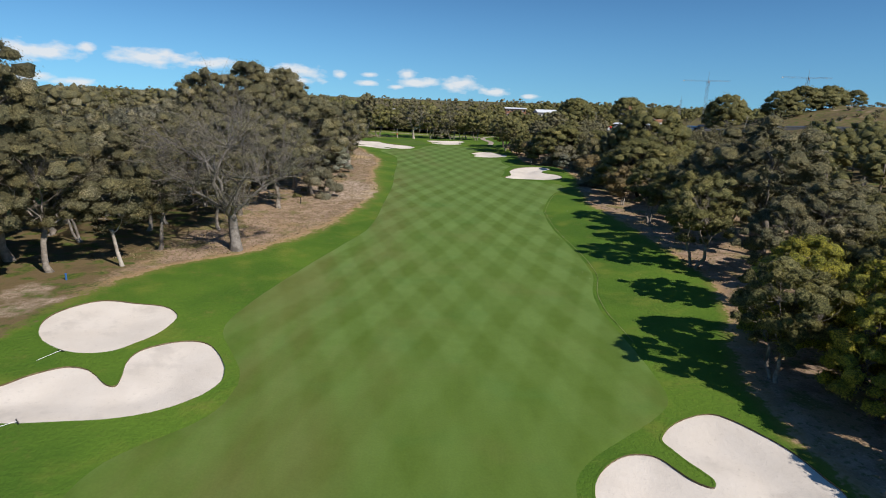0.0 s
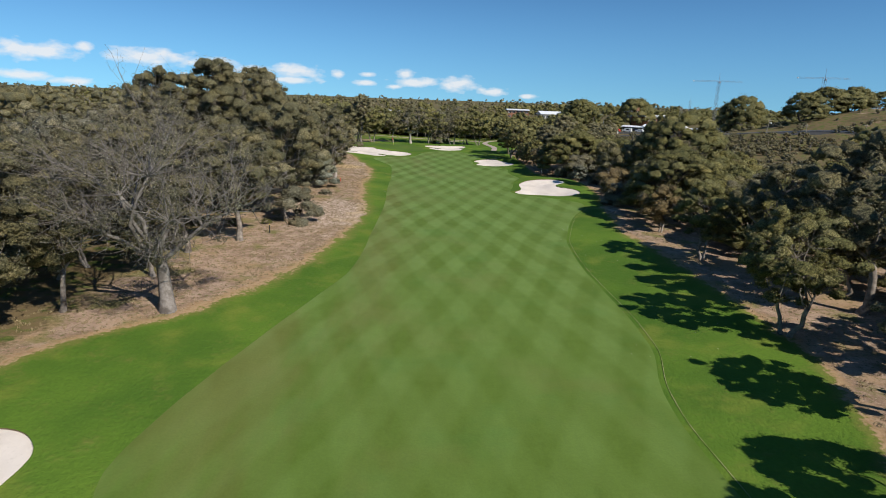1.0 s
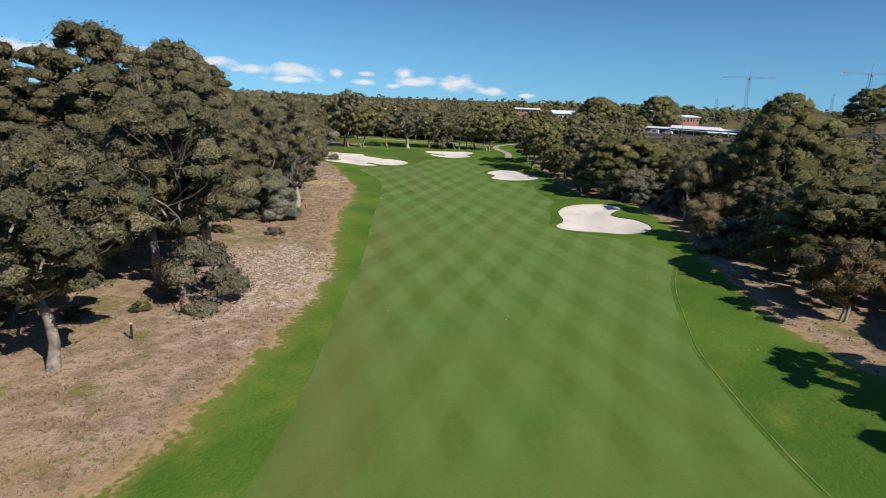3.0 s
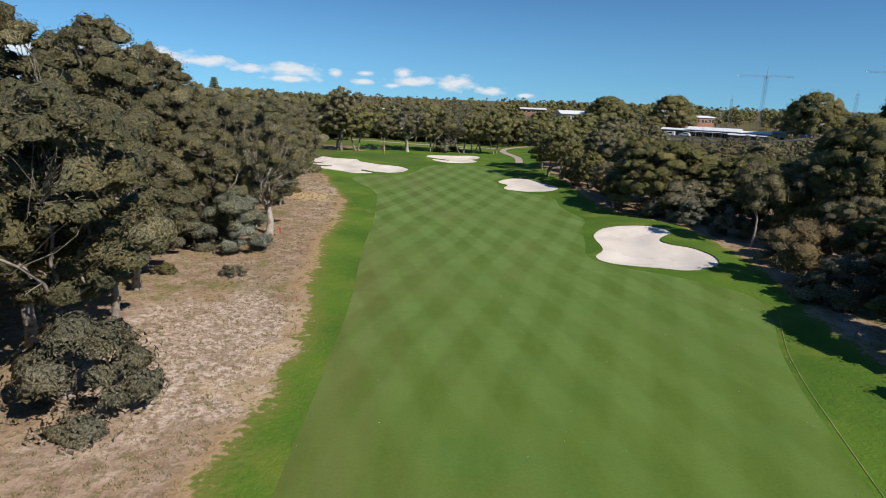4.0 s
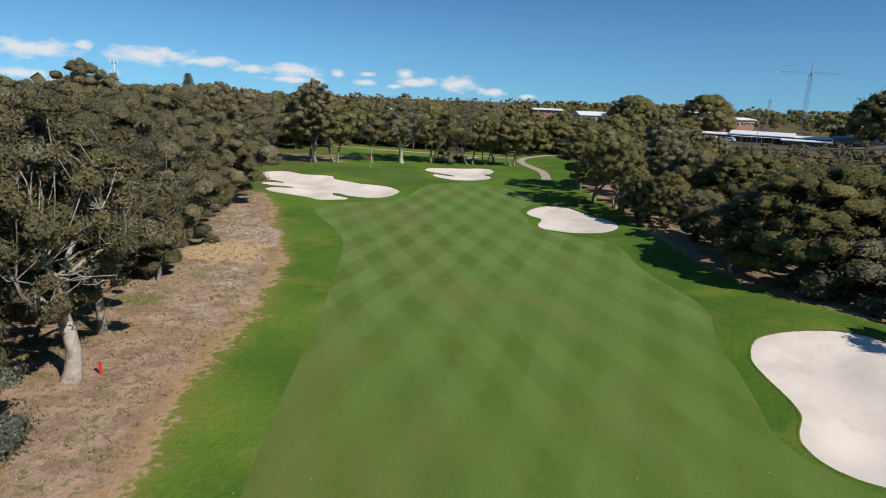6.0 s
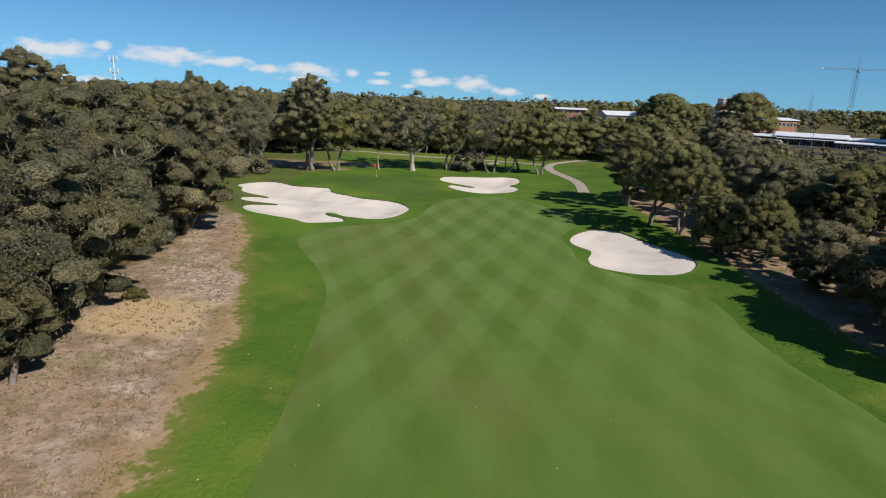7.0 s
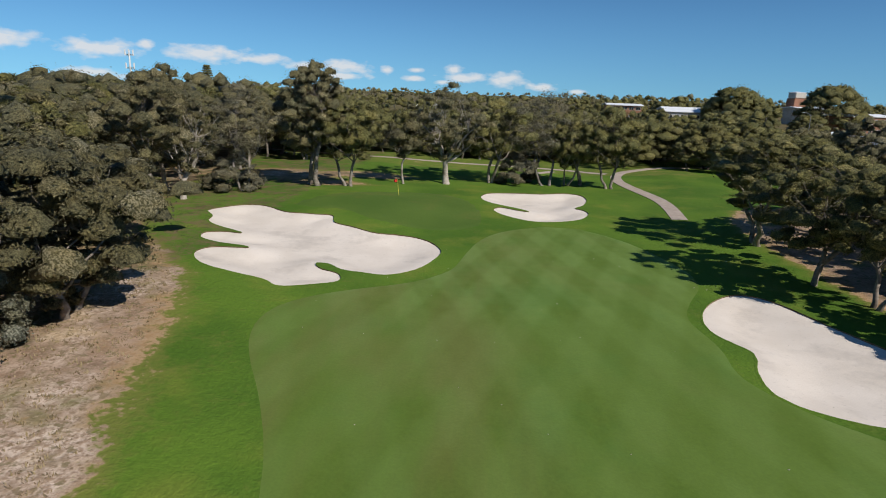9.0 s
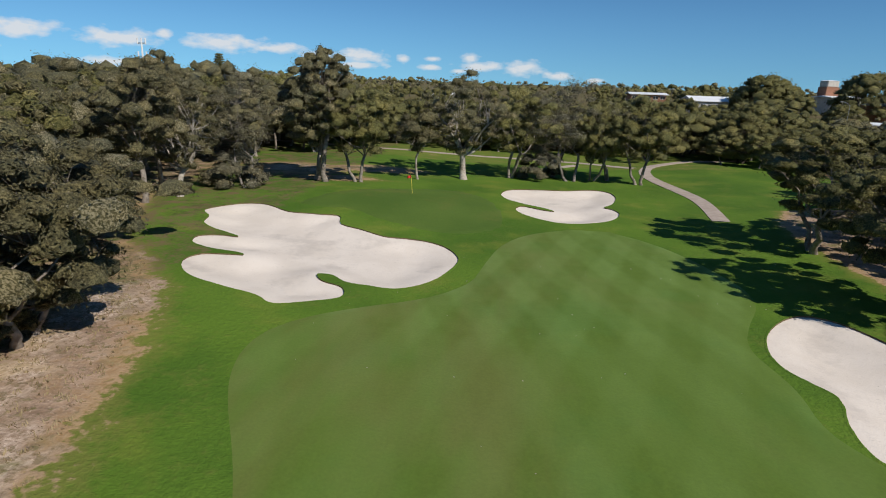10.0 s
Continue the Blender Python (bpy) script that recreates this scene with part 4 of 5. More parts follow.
kind_of_tree("fardome", "broad dark shade tree with a domed crown", "shade tree", "dark", "dark", 2, h=9, spread=6.2, bole=1.6, clumps=80, clump_r=1.5, leaves=60, leaf=0.45, stems=2, girth=0.3, dome=True, flatten=0.7, twig=3, core=0.84)
kind_of_tree("scrub", "low scrubby bush on open ground", "bush", "dark", "dark", 2, h=3, spread=2.4, bole=0.3, clumps=16, clump_r=0.9, leaves=100, leaf=0.3, stems=3, girth=0.07, dome=True, twig=3, core=0.7)

# west side, along the fairway
plant("gum", -37.5, 55.0, 14, group="west trees", variant=0)
plant("gum", -40.5, 50.0, 14, 1.1, group="west trees", variant=1)
plant("tallgum", -43.5, 58.0, 22.0, 0.85, group="tall gum trees", variant=1)
plant("slim", -32.1, 57.7, 9.5, 1.2, group="west trees", label="leaning slim gum tree with pale forked stem", lean=(0, -8))
plant("dead", -23.4, 65.6, 18.5, 1.15, turn=40, variant=0, lean=(0, -3))
plant("gum", -24.8, 88.0, 14, 1.15, group="west trees", variant=2, label="leaning gum tree with brownish olive crown")
plant("gum", -28.5, 82.0, 13.5, 1.1, group="west trees", variant=3)
plant("gum", -22.6, 102.0, 16.5, 1.0, group="west trees", variant=0)
plant("bush", -21.0, 101.0, 5.0, 0.9, label="leafy sapling at the foot of a gum tree")
plant("gum", -27.0, 106.0, 16, 1.1, group="west trees", variant=1)
plant("gum", -25.2, 110.5, 11.5, 1.1, group="west trees", variant=2)
plant("tallgum", -38.0, 118.7, 22.5, 1.05, group="tall gum trees", variant=0)
plant("tallgum", -45.0, 112.0, 20.5, 1.0, group="tall gum trees", variant=1)
plant("tallgum", -33.5, 127.5, 21.5, 0.9, group="tall gum trees", variant=2)
plant("tallgum", -61.0, 208.5, 18.5, 1.0, group="tall gum trees", variant=1)
plant("tallgum", -38.5, 146.0, 20.5, 0.95, group="tall gum trees", variant=1)
plant("tallgum", -40.0, 134.0, 18.5, 0.9, group="tall gum trees", variant=0)
plant("white", -22.8, 139.0, 15.2, 0.95, turn=200, variant=0)
plant("silver", -24.1, 132.0, 6.2, 1.0, group="silver shrubs", variant=0)
plant("gum", -27.5, 133.0, 12.5, 1.0, group="west trees", variant=3)
plant("gum", -24.5, 145.0, 12.5, 1.0, group="west trees", variant=0)
plant("gum", -28.5, 150.0, 13, 1.0, group="west trees", variant=1)
plant("sparse", -26.0, 155.0, 11.5, 1.0, group="west trees")
plant("gum", -30.0, 160.0, 13, 1.1, group="west trees", variant=2)
plant("gum", -33.5, 176.6, 15.0, 1.05, group="west trees", variant=3)
plant("sparse", -31.0, 170.0, 12, 1.0, group="west trees")
plant("lowgum", -31.8, 187.2, 11.0, 1.12, group="west trees", variant=0, label="round bushy gum tree with drooping olive leaves")
plant("silver", -33.5, 182.0, 5.0, 1.1, group="silver shrubs")
plant("lowgum", -36.0, 123.5, 10.0, 1.1, group="west trees", variant=0)
plant("tallgum", -37.0, 131.0, 21.5, 0.85, group="tall gum trees", variant=2)
plant("gum", -30.5, 138.5, 14.0, 0.95, group="west trees", variant=1)
plant("gum", -31.5, 121.5, 15.5, 1.0, group="west trees", variant=3)
plant("lowgum", -31.0, 128.5, 8.0, 1.0, group="west trees", variant=0)
plant("lowgum", -27.2, 136.0, 8.5, 1.0, group="west trees", variant=1)
plant("bush", -29.2, 130.9, 4.4, 1.0, group="west bushes", label="leafy dark bush at the edge of the wood")
plant("lowgum", -28.7, 164.5, 10.2, 1.05, group="west trees", variant=1)
plant("lowgum", -26.6, 156.0, 8.2, 1.0, group="west trees", variant=2)
plant("lowgum", -33.0, 170.0, 11.5, 1.1, group="west trees", variant=0)
plant("gum", -33.0, 154.0, 14.5, 1.1, group="west trees", variant=2)
plant("gum", -37.0, 164.0, 15.0, 1.1, group="west trees", variant=0)
plant("bush", -32.6, 178.6, 4.4, 0.9, group="west bushes", label="leafy dark bush at the edge of the wood")
plant("lowgum", -41.5, 203.7, 8.9, 1.35, group="west trees", variant=2, label="broad round gum tree leafy to the ground")
plant("tallgum", -47.0, 227.0, 16.0, 0.8, group="west trees", variant=2)
plant("gum", -45.3, 219.9, 15, 1.0, group="west trees", variant=0)
plant("white", -43.5, 224.0, 13.5, 0.9, turn=80, label="leaning gum tree with pale bare limbs", lean=(0, 10))
plant("sparse", -38.5, 231.0, 14, 0.9, turn=10)
plant("bush", -40.6, 232.1, 4.3, 1.2, label="round grey-green bush beside the green")
# behind the green
plant("tallgum", -30.7, 237.0, 17.0, 0.95, group="trees behind the green", variant=1)
plant("gum", -32.5, 238.5, 14.0, 1.1, group="trees behind the green", variant=2)
plant("twin", -26.6, 238.0, 12.8, 1.0, group="trees behind the green", variant=1)
plant("slim", -19.8, 245.2, 10.0, 1.0, group="trees behind the green", label="small dark upright tree behind the green")
plant("white", -13.6, 249.2, 16.5, 1.05, turn=300, group="trees behind the green", label="gum tree with twin trunks behind the green")
plant("twin", -7.0, 253.5, 14.5, 1.05, group="trees behind the green", variant=2)
plant("bush", -2.2, 253.6, 5.0, 1.0, group="trees behind the green", label="dark drooping bush under grey trees")
plant("sparse", 2.4, 252.6, 15.5, 1.15, group="trees behind the green", variant=0)
plant("sparse", -1.0, 256.0, 14.5, 1.1, group="trees behind the green", variant=1)
plant("twin", 5.6, 254.5, 12.0, 0.85, group="trees behind the green", variant=0, lean=(0, 12))
plant("twin", 8.2, 255.6, 12.5, 0.9, group="trees behind the green", variant=2, lean=(0, 10))
plant("twin", 12.3, 252.5, 13.2, 1.0, group="trees behind the green", variant=1)
# east side, along the fairway
plant("twin", 22.6, 37.2, 8.6, 0.95, group="east trees", variant=1, label="grey-green gum tree beside yellow wattles")
plant("wattle", 26.0, 32.0, 8.0, 0.85, group="wattle trees", variant=1)
plant("wattle", 26.0, 41.5, 9.0, 0.9, group="wattle trees", variant=1)
plant("wattle", 28.8, 36.5, 9.0, 0.85, group="wattle trees", variant=0)
plant("wattle", 28.5, 27.0, 9.0, 1.05, group="wattle trees", variant=1)
plant("wattle", 30.5, 30.0, 9.5, 1.0, group="wattle trees", variant=0)
plant("wattle", 27.0, 22.5, 7.5, 1.0, group="wattle trees", variant=0)
plant("wattle", 30.5, 20.0, 8.0, 1.0, group="wattle trees", variant=1)
plant("wattle", 33.5, 25.0, 9.0, 1.0, group="wattle trees", variant=0)
plant("gum", 29.2, 51.0, 10.5, 1.0, group="east trees", variant=1)
plant("twin", 28.3, 65.0, 11.0, 1.05, group="east trees", variant=0, label="spreading gum tree leaning over the rough grass")
plant("gum", 37.0, 57.0, 11.5, 1.1, group="east trees", variant=2)
plant("gum", 38.0, 70.5, 17.0, 1.1, group="east trees", variant=0)
plant("gum", 35.5, 80.0, 13.0, 1.1, group="east trees", variant=3)
plant("twin", 30.0, 86.0, 9.5, 1.0, group="east trees", variant=1)
plant("dome", 38.5, 92.0, 8.0, 1.0, group="domed trees", variant=0)
plant("russet", 30.0, 100.4, 6.9, 1.0, variant=0, label="slim tree with russet-tipped crown and pale stem")
plant("dome", 36.0, 109.5, 10.8, 1.15, group="domed trees", variant=1)
plant("dome", 41.0, 95.0, 8.0, 1.0, group="domed trees", variant=2)
plant("dome", 47.0, 141.0, 16.2, 0.88, group="domed trees", variant=0, label="tall dark tree with a broad heavy crown")
plant("gum", 33.5, 117.5, 8.5, 1.0, group="east trees", variant=0)
plant("russet", 31.2, 128.0, 6.0, 1.3, variant=1, label="low tree on a bent pale leaning trunk", lean=(0, -25))
plant("bush", 30.8, 121.5, 4.2, 1.1, group="east bushes")
plant("bush", 33.4, 134.5, 4.0, 1.2, group="east bushes")
plant("gum", 40.0, 141.0, 11.0, 1.0, group="east trees", variant=3)
plant("slim", 32.8, 141.1, 10.5, 0.75, group="east trees", label="tall slim gum tree with a narrow crown")
plant("dome", 38.0, 123.0, 9.5, 0.85, group="domed trees", variant=2)
plant("lowgum", 39.0, 132.5, 8.0, 1.0, group="east trees", variant=2)
plant("dome", 42.0, 150.5, 9.5, 0.9, group="domed trees", variant=2)
plant("silver", 29.6, 151.0, 3.5, 0.95, group="silver shrubs")
plant("bush", 32.5, 146.0, 3.4, 1.0, group="east bushes")
plant("lowgum", 35.5, 155.5, 6.2, 1.1, group="east trees", variant=0)
plant("dome", 30.5, 163.5, 10.4, 1.2, group="domed trees", variant=1)
plant("dome", 41.0, 158.5, 9.5, 1.1, group="domed trees", variant=0)
plant("bush", 30.4, 156.5, 5.5, 1.2, group="east bushes", label="grey-green leafy bush below a domed tree")
plant("russet", 23.6, 165.0, 6.0, 1.05, variant=0)
plant("russet", 25.4, 169.6, 6.2, 1.3, variant=1, label="spreading russet tree with a pale bent stem")
plant("lowgum", 25.4, 177.4, 6.2, 1.15, group="east trees", variant=1, label="wide grey-green drooping tree leafy to the ground")
plant("dome", 24.6, 186.3, 6.8, 0.75, group="domed trees", variant=2)
plant("dome", 22.7, 189.8, 6.0, 0.7, group="domed trees", variant=0)
plant("dome", 36.0, 190.0, 9.5, 1.0, group="domed trees", variant=1)
plant("dome", 38.0, 176.0, 8.5, 1.1, group="domed trees", variant=0)
plant("lowgum", 32.0, 198.0, 9.5, 1.0, group="east trees", variant=2)
plant("twin", 23.3, 193.0, 6.6, 1.0, group="east trees", variant=0)
plant("twin", 21.3, 198.3, 10.7, 0.95, group="east trees", variant=1)
plant("twin", 19.4, 203.5, 11.0, 1.15, group="east trees", variant=2)
plant("twin", 20.8, 216.5, 11.6, 1.5, group="east trees", variant=0, lean=(0, -9))
plant("gum", 31.5, 207.0, 10.5, 1.0, group="east trees", variant=3)
plant("twin", 29.0, 221.0, 9.5, 1.0, group="east trees", variant=1)
plant("gum", 41.9, 238.5, 12.5, 1.0, group="east trees", variant=2)
plant("dome", 45.0, 227.0, 8.0, 0.9, group="domed trees", variant=1)

# ---- the woods ----


def clear_of(x, y, r):
    return all((x - a) ** 2 + (y - b) ** 2 > (r + 0.55 * c) ** 2 for a, b, c in PLANTED)


def wood(n, x0, x1, y0, y1, mix, lo, hi, gap, ok=None, group=""):
    done = 0
    for _ in range(n * 14):
        if done >= n:
            break
        x, y = random.uniform(x0, x1), random.uniform(y0, y1)
        if (ok is None or ok(x, y)) and clear_of(x, y, gap):
            plant(random.choice(mix), x, y, random.uniform(lo, hi), random.uniform(0.9, 1.2), group=group)
            done += 1


def west_ok(x, y):
    return x < np.interp(y, DRYW_Y, DRYW_X) - 8


def east_ok(x, y):
    return x > np.interp(y, DRYE_Y, DRYE_X) + (11 if y < 165 else 7)


wood(16, -44, -26, 26, 110, ["gum", "woodgum", "woodgrey", "sparse"], 10, 14, 2.0, west_ok, "western wood")
wood(26, -57, -40, 26, 110, ["woodgum", "woodgum", "woodgrey", "woodgum"], 11, 16.5, 2.0, west_ok, "western wood")
wood(9, -42, -26, 110, 165, ["woodgum", "gum", "sparse"], 11, 14.5, 2.0, west_ok, "western wood")
wood(24, -57, -34, 110, 165, ["woodgum", "woodgum", "woodgum", "woodgrey", "woodgum"], 11, 15.5, 2.0, west_ok, "western wood")
wood(9, -50, -37, 165, 205, ["woodgum", "sparse", "woodfresh"], 11, 14, 1.8, west_ok, "western wood")
wood(20, -62, -38, 232, 285, ["woodgum", "woodgum", "woodfresh"], 10, 14.5, 1.8, lambda x, y: x < -45 or y > 262, "western wood")
wood(16, -80, -34, 266, 300, ["woodgum", "woodgum", "woodfresh"], 9, 13, 1.8, lambda x, y: x < -42 or y > 274, "western wood")
wood(30, -62, -38, 165, 245, ["woodgum", "woodgum", "woodgrey", "woodgum", "woodfresh"], 10, 14.5, 2.0, lambda x, y: west_ok(x, y) and not (y > 205 and x > -47), "western wood")
wood(64, 30, 58, 24, 150, ["wooddark", "woodgum", "woodgum", "woodfresh", "woodfresh"], 6.5, 9.0, 1.8, east_ok, "eastern wood")
wood(30, 27, 56, 150, 235, ["wooddark", "wooddark", "woodgum", "woodfresh"], 5.5, 8.0, 2.0, east_ok, "eastern wood")
wood(30, 19, 60, 270, 300, ["wooddark", "wooddark", "woodfresh"], 6.5, 10, 1.8, lambda x, y: y > 279 or x > 30, "wood behind the green")
wood(40, -60, 20, 286, 308, ["wooddark", "wooddark", "woodgum", "woodfresh"], 7.5, 11, 1.8, None, "wood behind the green")


def thicket(name, label, n, x0, x1, y0, y1, lo, hi, leaf_kind, gap=5.0, ok=None, per=300, size=0.85):
    """A far stand of trees as one mesh of crowns over one of trunks."""
    rng = np.random.default_rng(len(name) * 7 + n)
    spots = []
    for _ in range(n * 12):
        if len(spots) >= n:
            break
        x, y = rng.uniform(x0, x1), rng.uniform(y0, y1)
        if (ok is None or ok(x, y)) and all((x - a) ** 2 + (y - b) ** 2 > gap**2 for a, b, _ in spots[-150:]) and clear_of(x, y, 2.5):
            spots.append((x, y, rng.uniform(lo, hi)))
    cs, rs, trunks = [], [], Wood()
    for x, y, h in spots:
        z = hz(x, y)
        low = h < 3.2
        w = h * (rng.uniform(0.5, 0.8) if low else rng.uniform(0.36, 0.56))
        trunks.limb([(x, y, z - 0.3), (x + rng.normal(0, 0.3), y + rng.normal(0, 0.3), z + h * 0.6)], [0.28, 0.14], 5)
        for _ in range(6 if size > 1.2 else 12 if size > 0.9 else 18):
            dd = rng.normal(0, 1, 3)
            dd /= np.linalg.norm(dd)
            cs.append((x + dd[0] * w * 0.75, y + dd[1] * w * 0.75, z + h * (0.35 if low else 0.54) + dd[2] * h * (0.26 if low else 0.33)))
            rs.append(h * rng.uniform(0.10, 0.20) * (0.8 if size < 0.9 else 1.0) * (1.6 if low else 1.0))
    v, f, nv = leaf_cloud(cs, rs, per // 9 if size < 0.9 else 18, size * (0.5 if size < 0.9 else 0.6), rng, 0.3, 0.85, inner=0.8, cuts=1)
    root = thing(name, label, "woodland", kind="stuff")
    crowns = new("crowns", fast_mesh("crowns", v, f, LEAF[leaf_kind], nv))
    crowns.parent = root
    tagged(crowns, kind="stuff")
    tagged(mesh_object("trunks", trunks.v, trunks.f, BARK["grey"], root), kind="stuff")


def off_site(x, y):
    return not (86 < x < 165 and 255 < y < 420) and not (30 < x < 76 and 340 < y < 400)


thicket("far_woods", "olive-green woodland beyond the western fairway", 80, -170, -88, -10, 330, 11, 17, "olive", 4.5, per=400, size=0.8)
thicket("far_woods", "dense dark woodland west of the green", 60, -110, -60, 215, 330, 12, 17, "olive", 4.5, per=460, size=0.7)
thicket("far_woods", "tall dark woodland on the eastern slope", 130, 52, 150, 10, 210, 9, 13, "dark", 4.2, lambda x, y: x > 0.76 * (y - 46) + 6 and x > 54, per=400, size=0.7)
thicket("far_woods", "low scrubby trees on the eastern slope", 150, 58, 135, 100, 262, 1.2, 3.2, "olive", 3.2, lambda x, y: x < 0.74 * (y - 46) and x + 0.62 * y < 278, per=240, size=0.5)
thicket("far_woods", "low trees between the course and the buildings", 120, 46, 118, 165, 335, 4.5, 7.5, "olive", 3.6, lambda x, y: off_site(x, y) and not (x > 72 and y < 292) and x < 0.30 * (y - 46), per=400, size=0.6)
thicket("far_woods", "low scrub on the slope before the school", 110, 58, 128, 205, 320, 1.8, 4.2, "olive", 3.4, lambda x, y: x + 0.74 * y < 296, per=300, size=0.5)
thicket("far_woods", "dark trees behind the green", 90, -110, 60, 306, 350, 8, 12, "dark", 4.5, off_site, per=400, size=0.7)
thicket("distant_woods", "distant suburban treetops along the skyline", 150, -330, 90, 350, 560, 6, 13, "dark", 7, off_site, size=1.0)
thicket("distant_woods", "distant suburban treetops along the skyline", 420, 60, 420, 300, 640, 7, 12.5, "dark", 4.8, lambda x, y: off_site(x, y) and not (x < 90 and y < 348), per=200, size=1.1)
thicket("distant_woods", "distant suburban treetops along the skyline", 260, -500, 600, 560, 900, 6, 14, "olive", 8, None, per=220, size=1.5)
thicket("distant_woods", "far woodland on the horizon", 420, -1500, 1500, 900, 1600, 8, 17, "olive", 12, None, per=140, size=3.0)
thicket("distant_woods", "far woodland on the western horizon", 240, -1500, -420, 100, 900, 11, 16, "olive", 12, None, per=140, size=2.6)
thicket("distant_woods", "far woodland on the eastern horizon", 160, 420, 1300, 150, 900, 9, 13, "dark", 12, None, per=140, size=2.4)
thicket("distant_woods", "distant woodland beyond the western trees", 110, -420, -170, 40, 360, 10, 16, "olive", 8, None, size=1.1)
for tx, ty, top, tw in ((145, 268, 27.0, 0.95), (157, 274, 29.5, 1.0), (165, 272, 28.5, 0.9), (172, 279, 30.0, 1.0), (181, 276, 28.5, 0.9)):
    plant("fardome", tx, ty, top - hz(tx, ty), tw, group="hilltop trees", label="dark spreading tree on the sandy hilltop")
thicket("hill_scrub", "low scrub scattered over the sandy hill", 260, 100, 270, 185, 300, 1.0, 2.6, "olive", 2.6, None, per=110, size=0.5)
# single trees that stand out on the skyline
plant("fardome", 80, 384, 16.5, 0.98, group="skyline trees", variant=0)
plant("fardome", 111, 380, 17.5, 0.88, group="skyline trees", variant=1)
plant("fardome", 92, 356, 8, 1.0, group="skyline trees", variant=1, label="leafy domed tree near the school buildings")
plant("woodgum", 58, 189.5, 9.8, 1.1, group="eastern wood")
plant("woodfresh", 56, 335, 10.5, 1.2, group="skyline trees")
plant("woodfresh", 62, 342, 11, 1.2, group="skyline trees")
plant("woodfresh", 48, 340, 9.5, 1.2, group="skyline trees")
plant("woodfresh", 70, 350, 9.5, 1.2, group="skyline trees")
plant("wooddark", 40, 352, 9.5, 1.2, group="skyline trees")
plant("fardome", 142, 314, 25.5 - hz(142, 314), 0.8, group="skyline trees", variant=0)
plant("woodgum", 66, 640, 13, 1.2, group="skyline trees", label="lone flat-topped tree rising above the skyline")

# ---- the flag ----
WHITE = plain("white_paint", (0.74, 0.74, 0.72), (0.80, 0.80, 0.79), 0.8, 0.5)
ROOF_WHITE = plain("white_sheet_roof", (0.70, 0.71, 0.72), (0.80, 0.81, 0.82), 0.4, 0.45)
ROOF_GREY = plain("grey_sheet_roof", (0.16, 0.17, 0.18), (0.22, 0.23, 0.25), 0.4, 0.5)
BRICK = plain("red_brick", (0.28, 0.13, 0.08), (0.36, 0.18, 0.11), 2.5, 0.9)
RENDER_WALL = plain("cream_wall", (0.48, 0.44, 0.38), (0.56, 0.52, 0.46), 1.0, 0.9)
DARK_WALL = plain("shaded_cladding", (0.07, 0.06, 0.055), (0.12, 0.105, 0.095), 0.8, 0.8)
STEEL = plain("galvanised_steel", (0.30, 0.31, 0.32), (0.42, 0.43, 0.44), 2.0, 0.5, 0.6)
CRANE_PAINT = plain("crane_paint", (0.20, 0.23, 0.28), (0.28, 0.31, 0.36), 1.0, 0.6)
TIMBER = plain("weathered_timber", (0.30, 0.25, 0.19), (0.42, 0.37, 0.31), 3.0, 0.9)
BLACK = plain("black_rubber", (0.02, 0.02, 0.02), (0.035, 0.035, 0.035), 4.0, 0.8)
YELLOW = plain("yellow_paint", (0.72, 0.58, 0.10), (0.8, 0.66, 0.15), 6.0, 0.5)
RED = plain("red_cloth", (0.55, 0.03, 0.025), (0.65, 0.05, 0.03), 8.0, 0.8)
BLUE = plain("blue_paint", (0.03, 0.12, 0.35), (0.05, 0.16, 0.42), 6.0, 0.5)
_glass = Paint("window_glass", 0.05, spec=0.6)
GLASS = _glass.colour((0.02, 0.025, 0.03))


def flagstick(x, y):
    root = thing("flagstick", "yellow flagstick with a small red flag in the green", "flagstick", m=pose(x, y, hz(x, y) + 0.045, 0, -5, 0))
    part("pole", rod(bmesh.new(), (0, 0, -0.1), (0, 0, 2.25), 0.024, 0.018, 8), YELLOW, root)
    cols = 8
    v = [(-0.02 - 0.48 * i / cols, 0.05 * math.sin(i * 0.9) + dy, 2.22 - 0.34 * j - 0.05 * i / cols) for dy in (0, 0.006) for j in (0, 1) for i in range(cols + 1)]
    k = 2 * (cols + 1)
    f = [(i, i + 1, cols + 2 + i, cols + 1 + i) for i in range(cols)] + [(k + cols + 1 + i, k + cols + 2 + i, k + i + 1, k + i) for i in range(cols)]
    mesh_object("flag", v, f, RED, root, "small red flag")


flagstick(-18.65, 232.85)


def bunker_rake(x, y, turn):
    root = thing("bunker_rake", "wooden bunker rake lying on the grass", "rake", "bunker rakes", pose(x, y, hz(x, y) + 0.03, 0, 0, turn))
    part("handle", rod(bmesh.new(), (0, -0.9, 0.02), (0, 0.8, 0.05), 0.018, 0.018, 8), WHITE, root)
    part("head", boxed((-0.3, 0.78, 0.0), (0.3, 0.84, 0.06), 0.01), BLACK, root)
    for i in range(7):
        part("tooth", rod(bmesh.new(), (-0.27 + i * 0.09, 0.81, 0.0), (-0.27 + i * 0.09, 0.81, -0.07), 0.008, 0.005, 5), BLACK, root)


bunker_rake(-26.0, 36.85, -20)
bunker_rake(-23.2, 28.3, -45)


def marker_post(x, y, tall, paint, label):
    root = thing("marker_post", label, "post", m=pose(x, y, hz(x, y)))
    part("post", boxed((-0.06, -0.06, -0.2), (0.06, 0.06, tall), 0.012), BLACK if paint is YELLOW else paint, root)
    part("cap", boxed((-0.075, -0.075, tall), (0.075, 0.075, tall + 0.10), 0.015), paint, root)


marker_post(-22.6, 92.9, 1.05, YELLOW, "dark timber marker post with a yellow top")
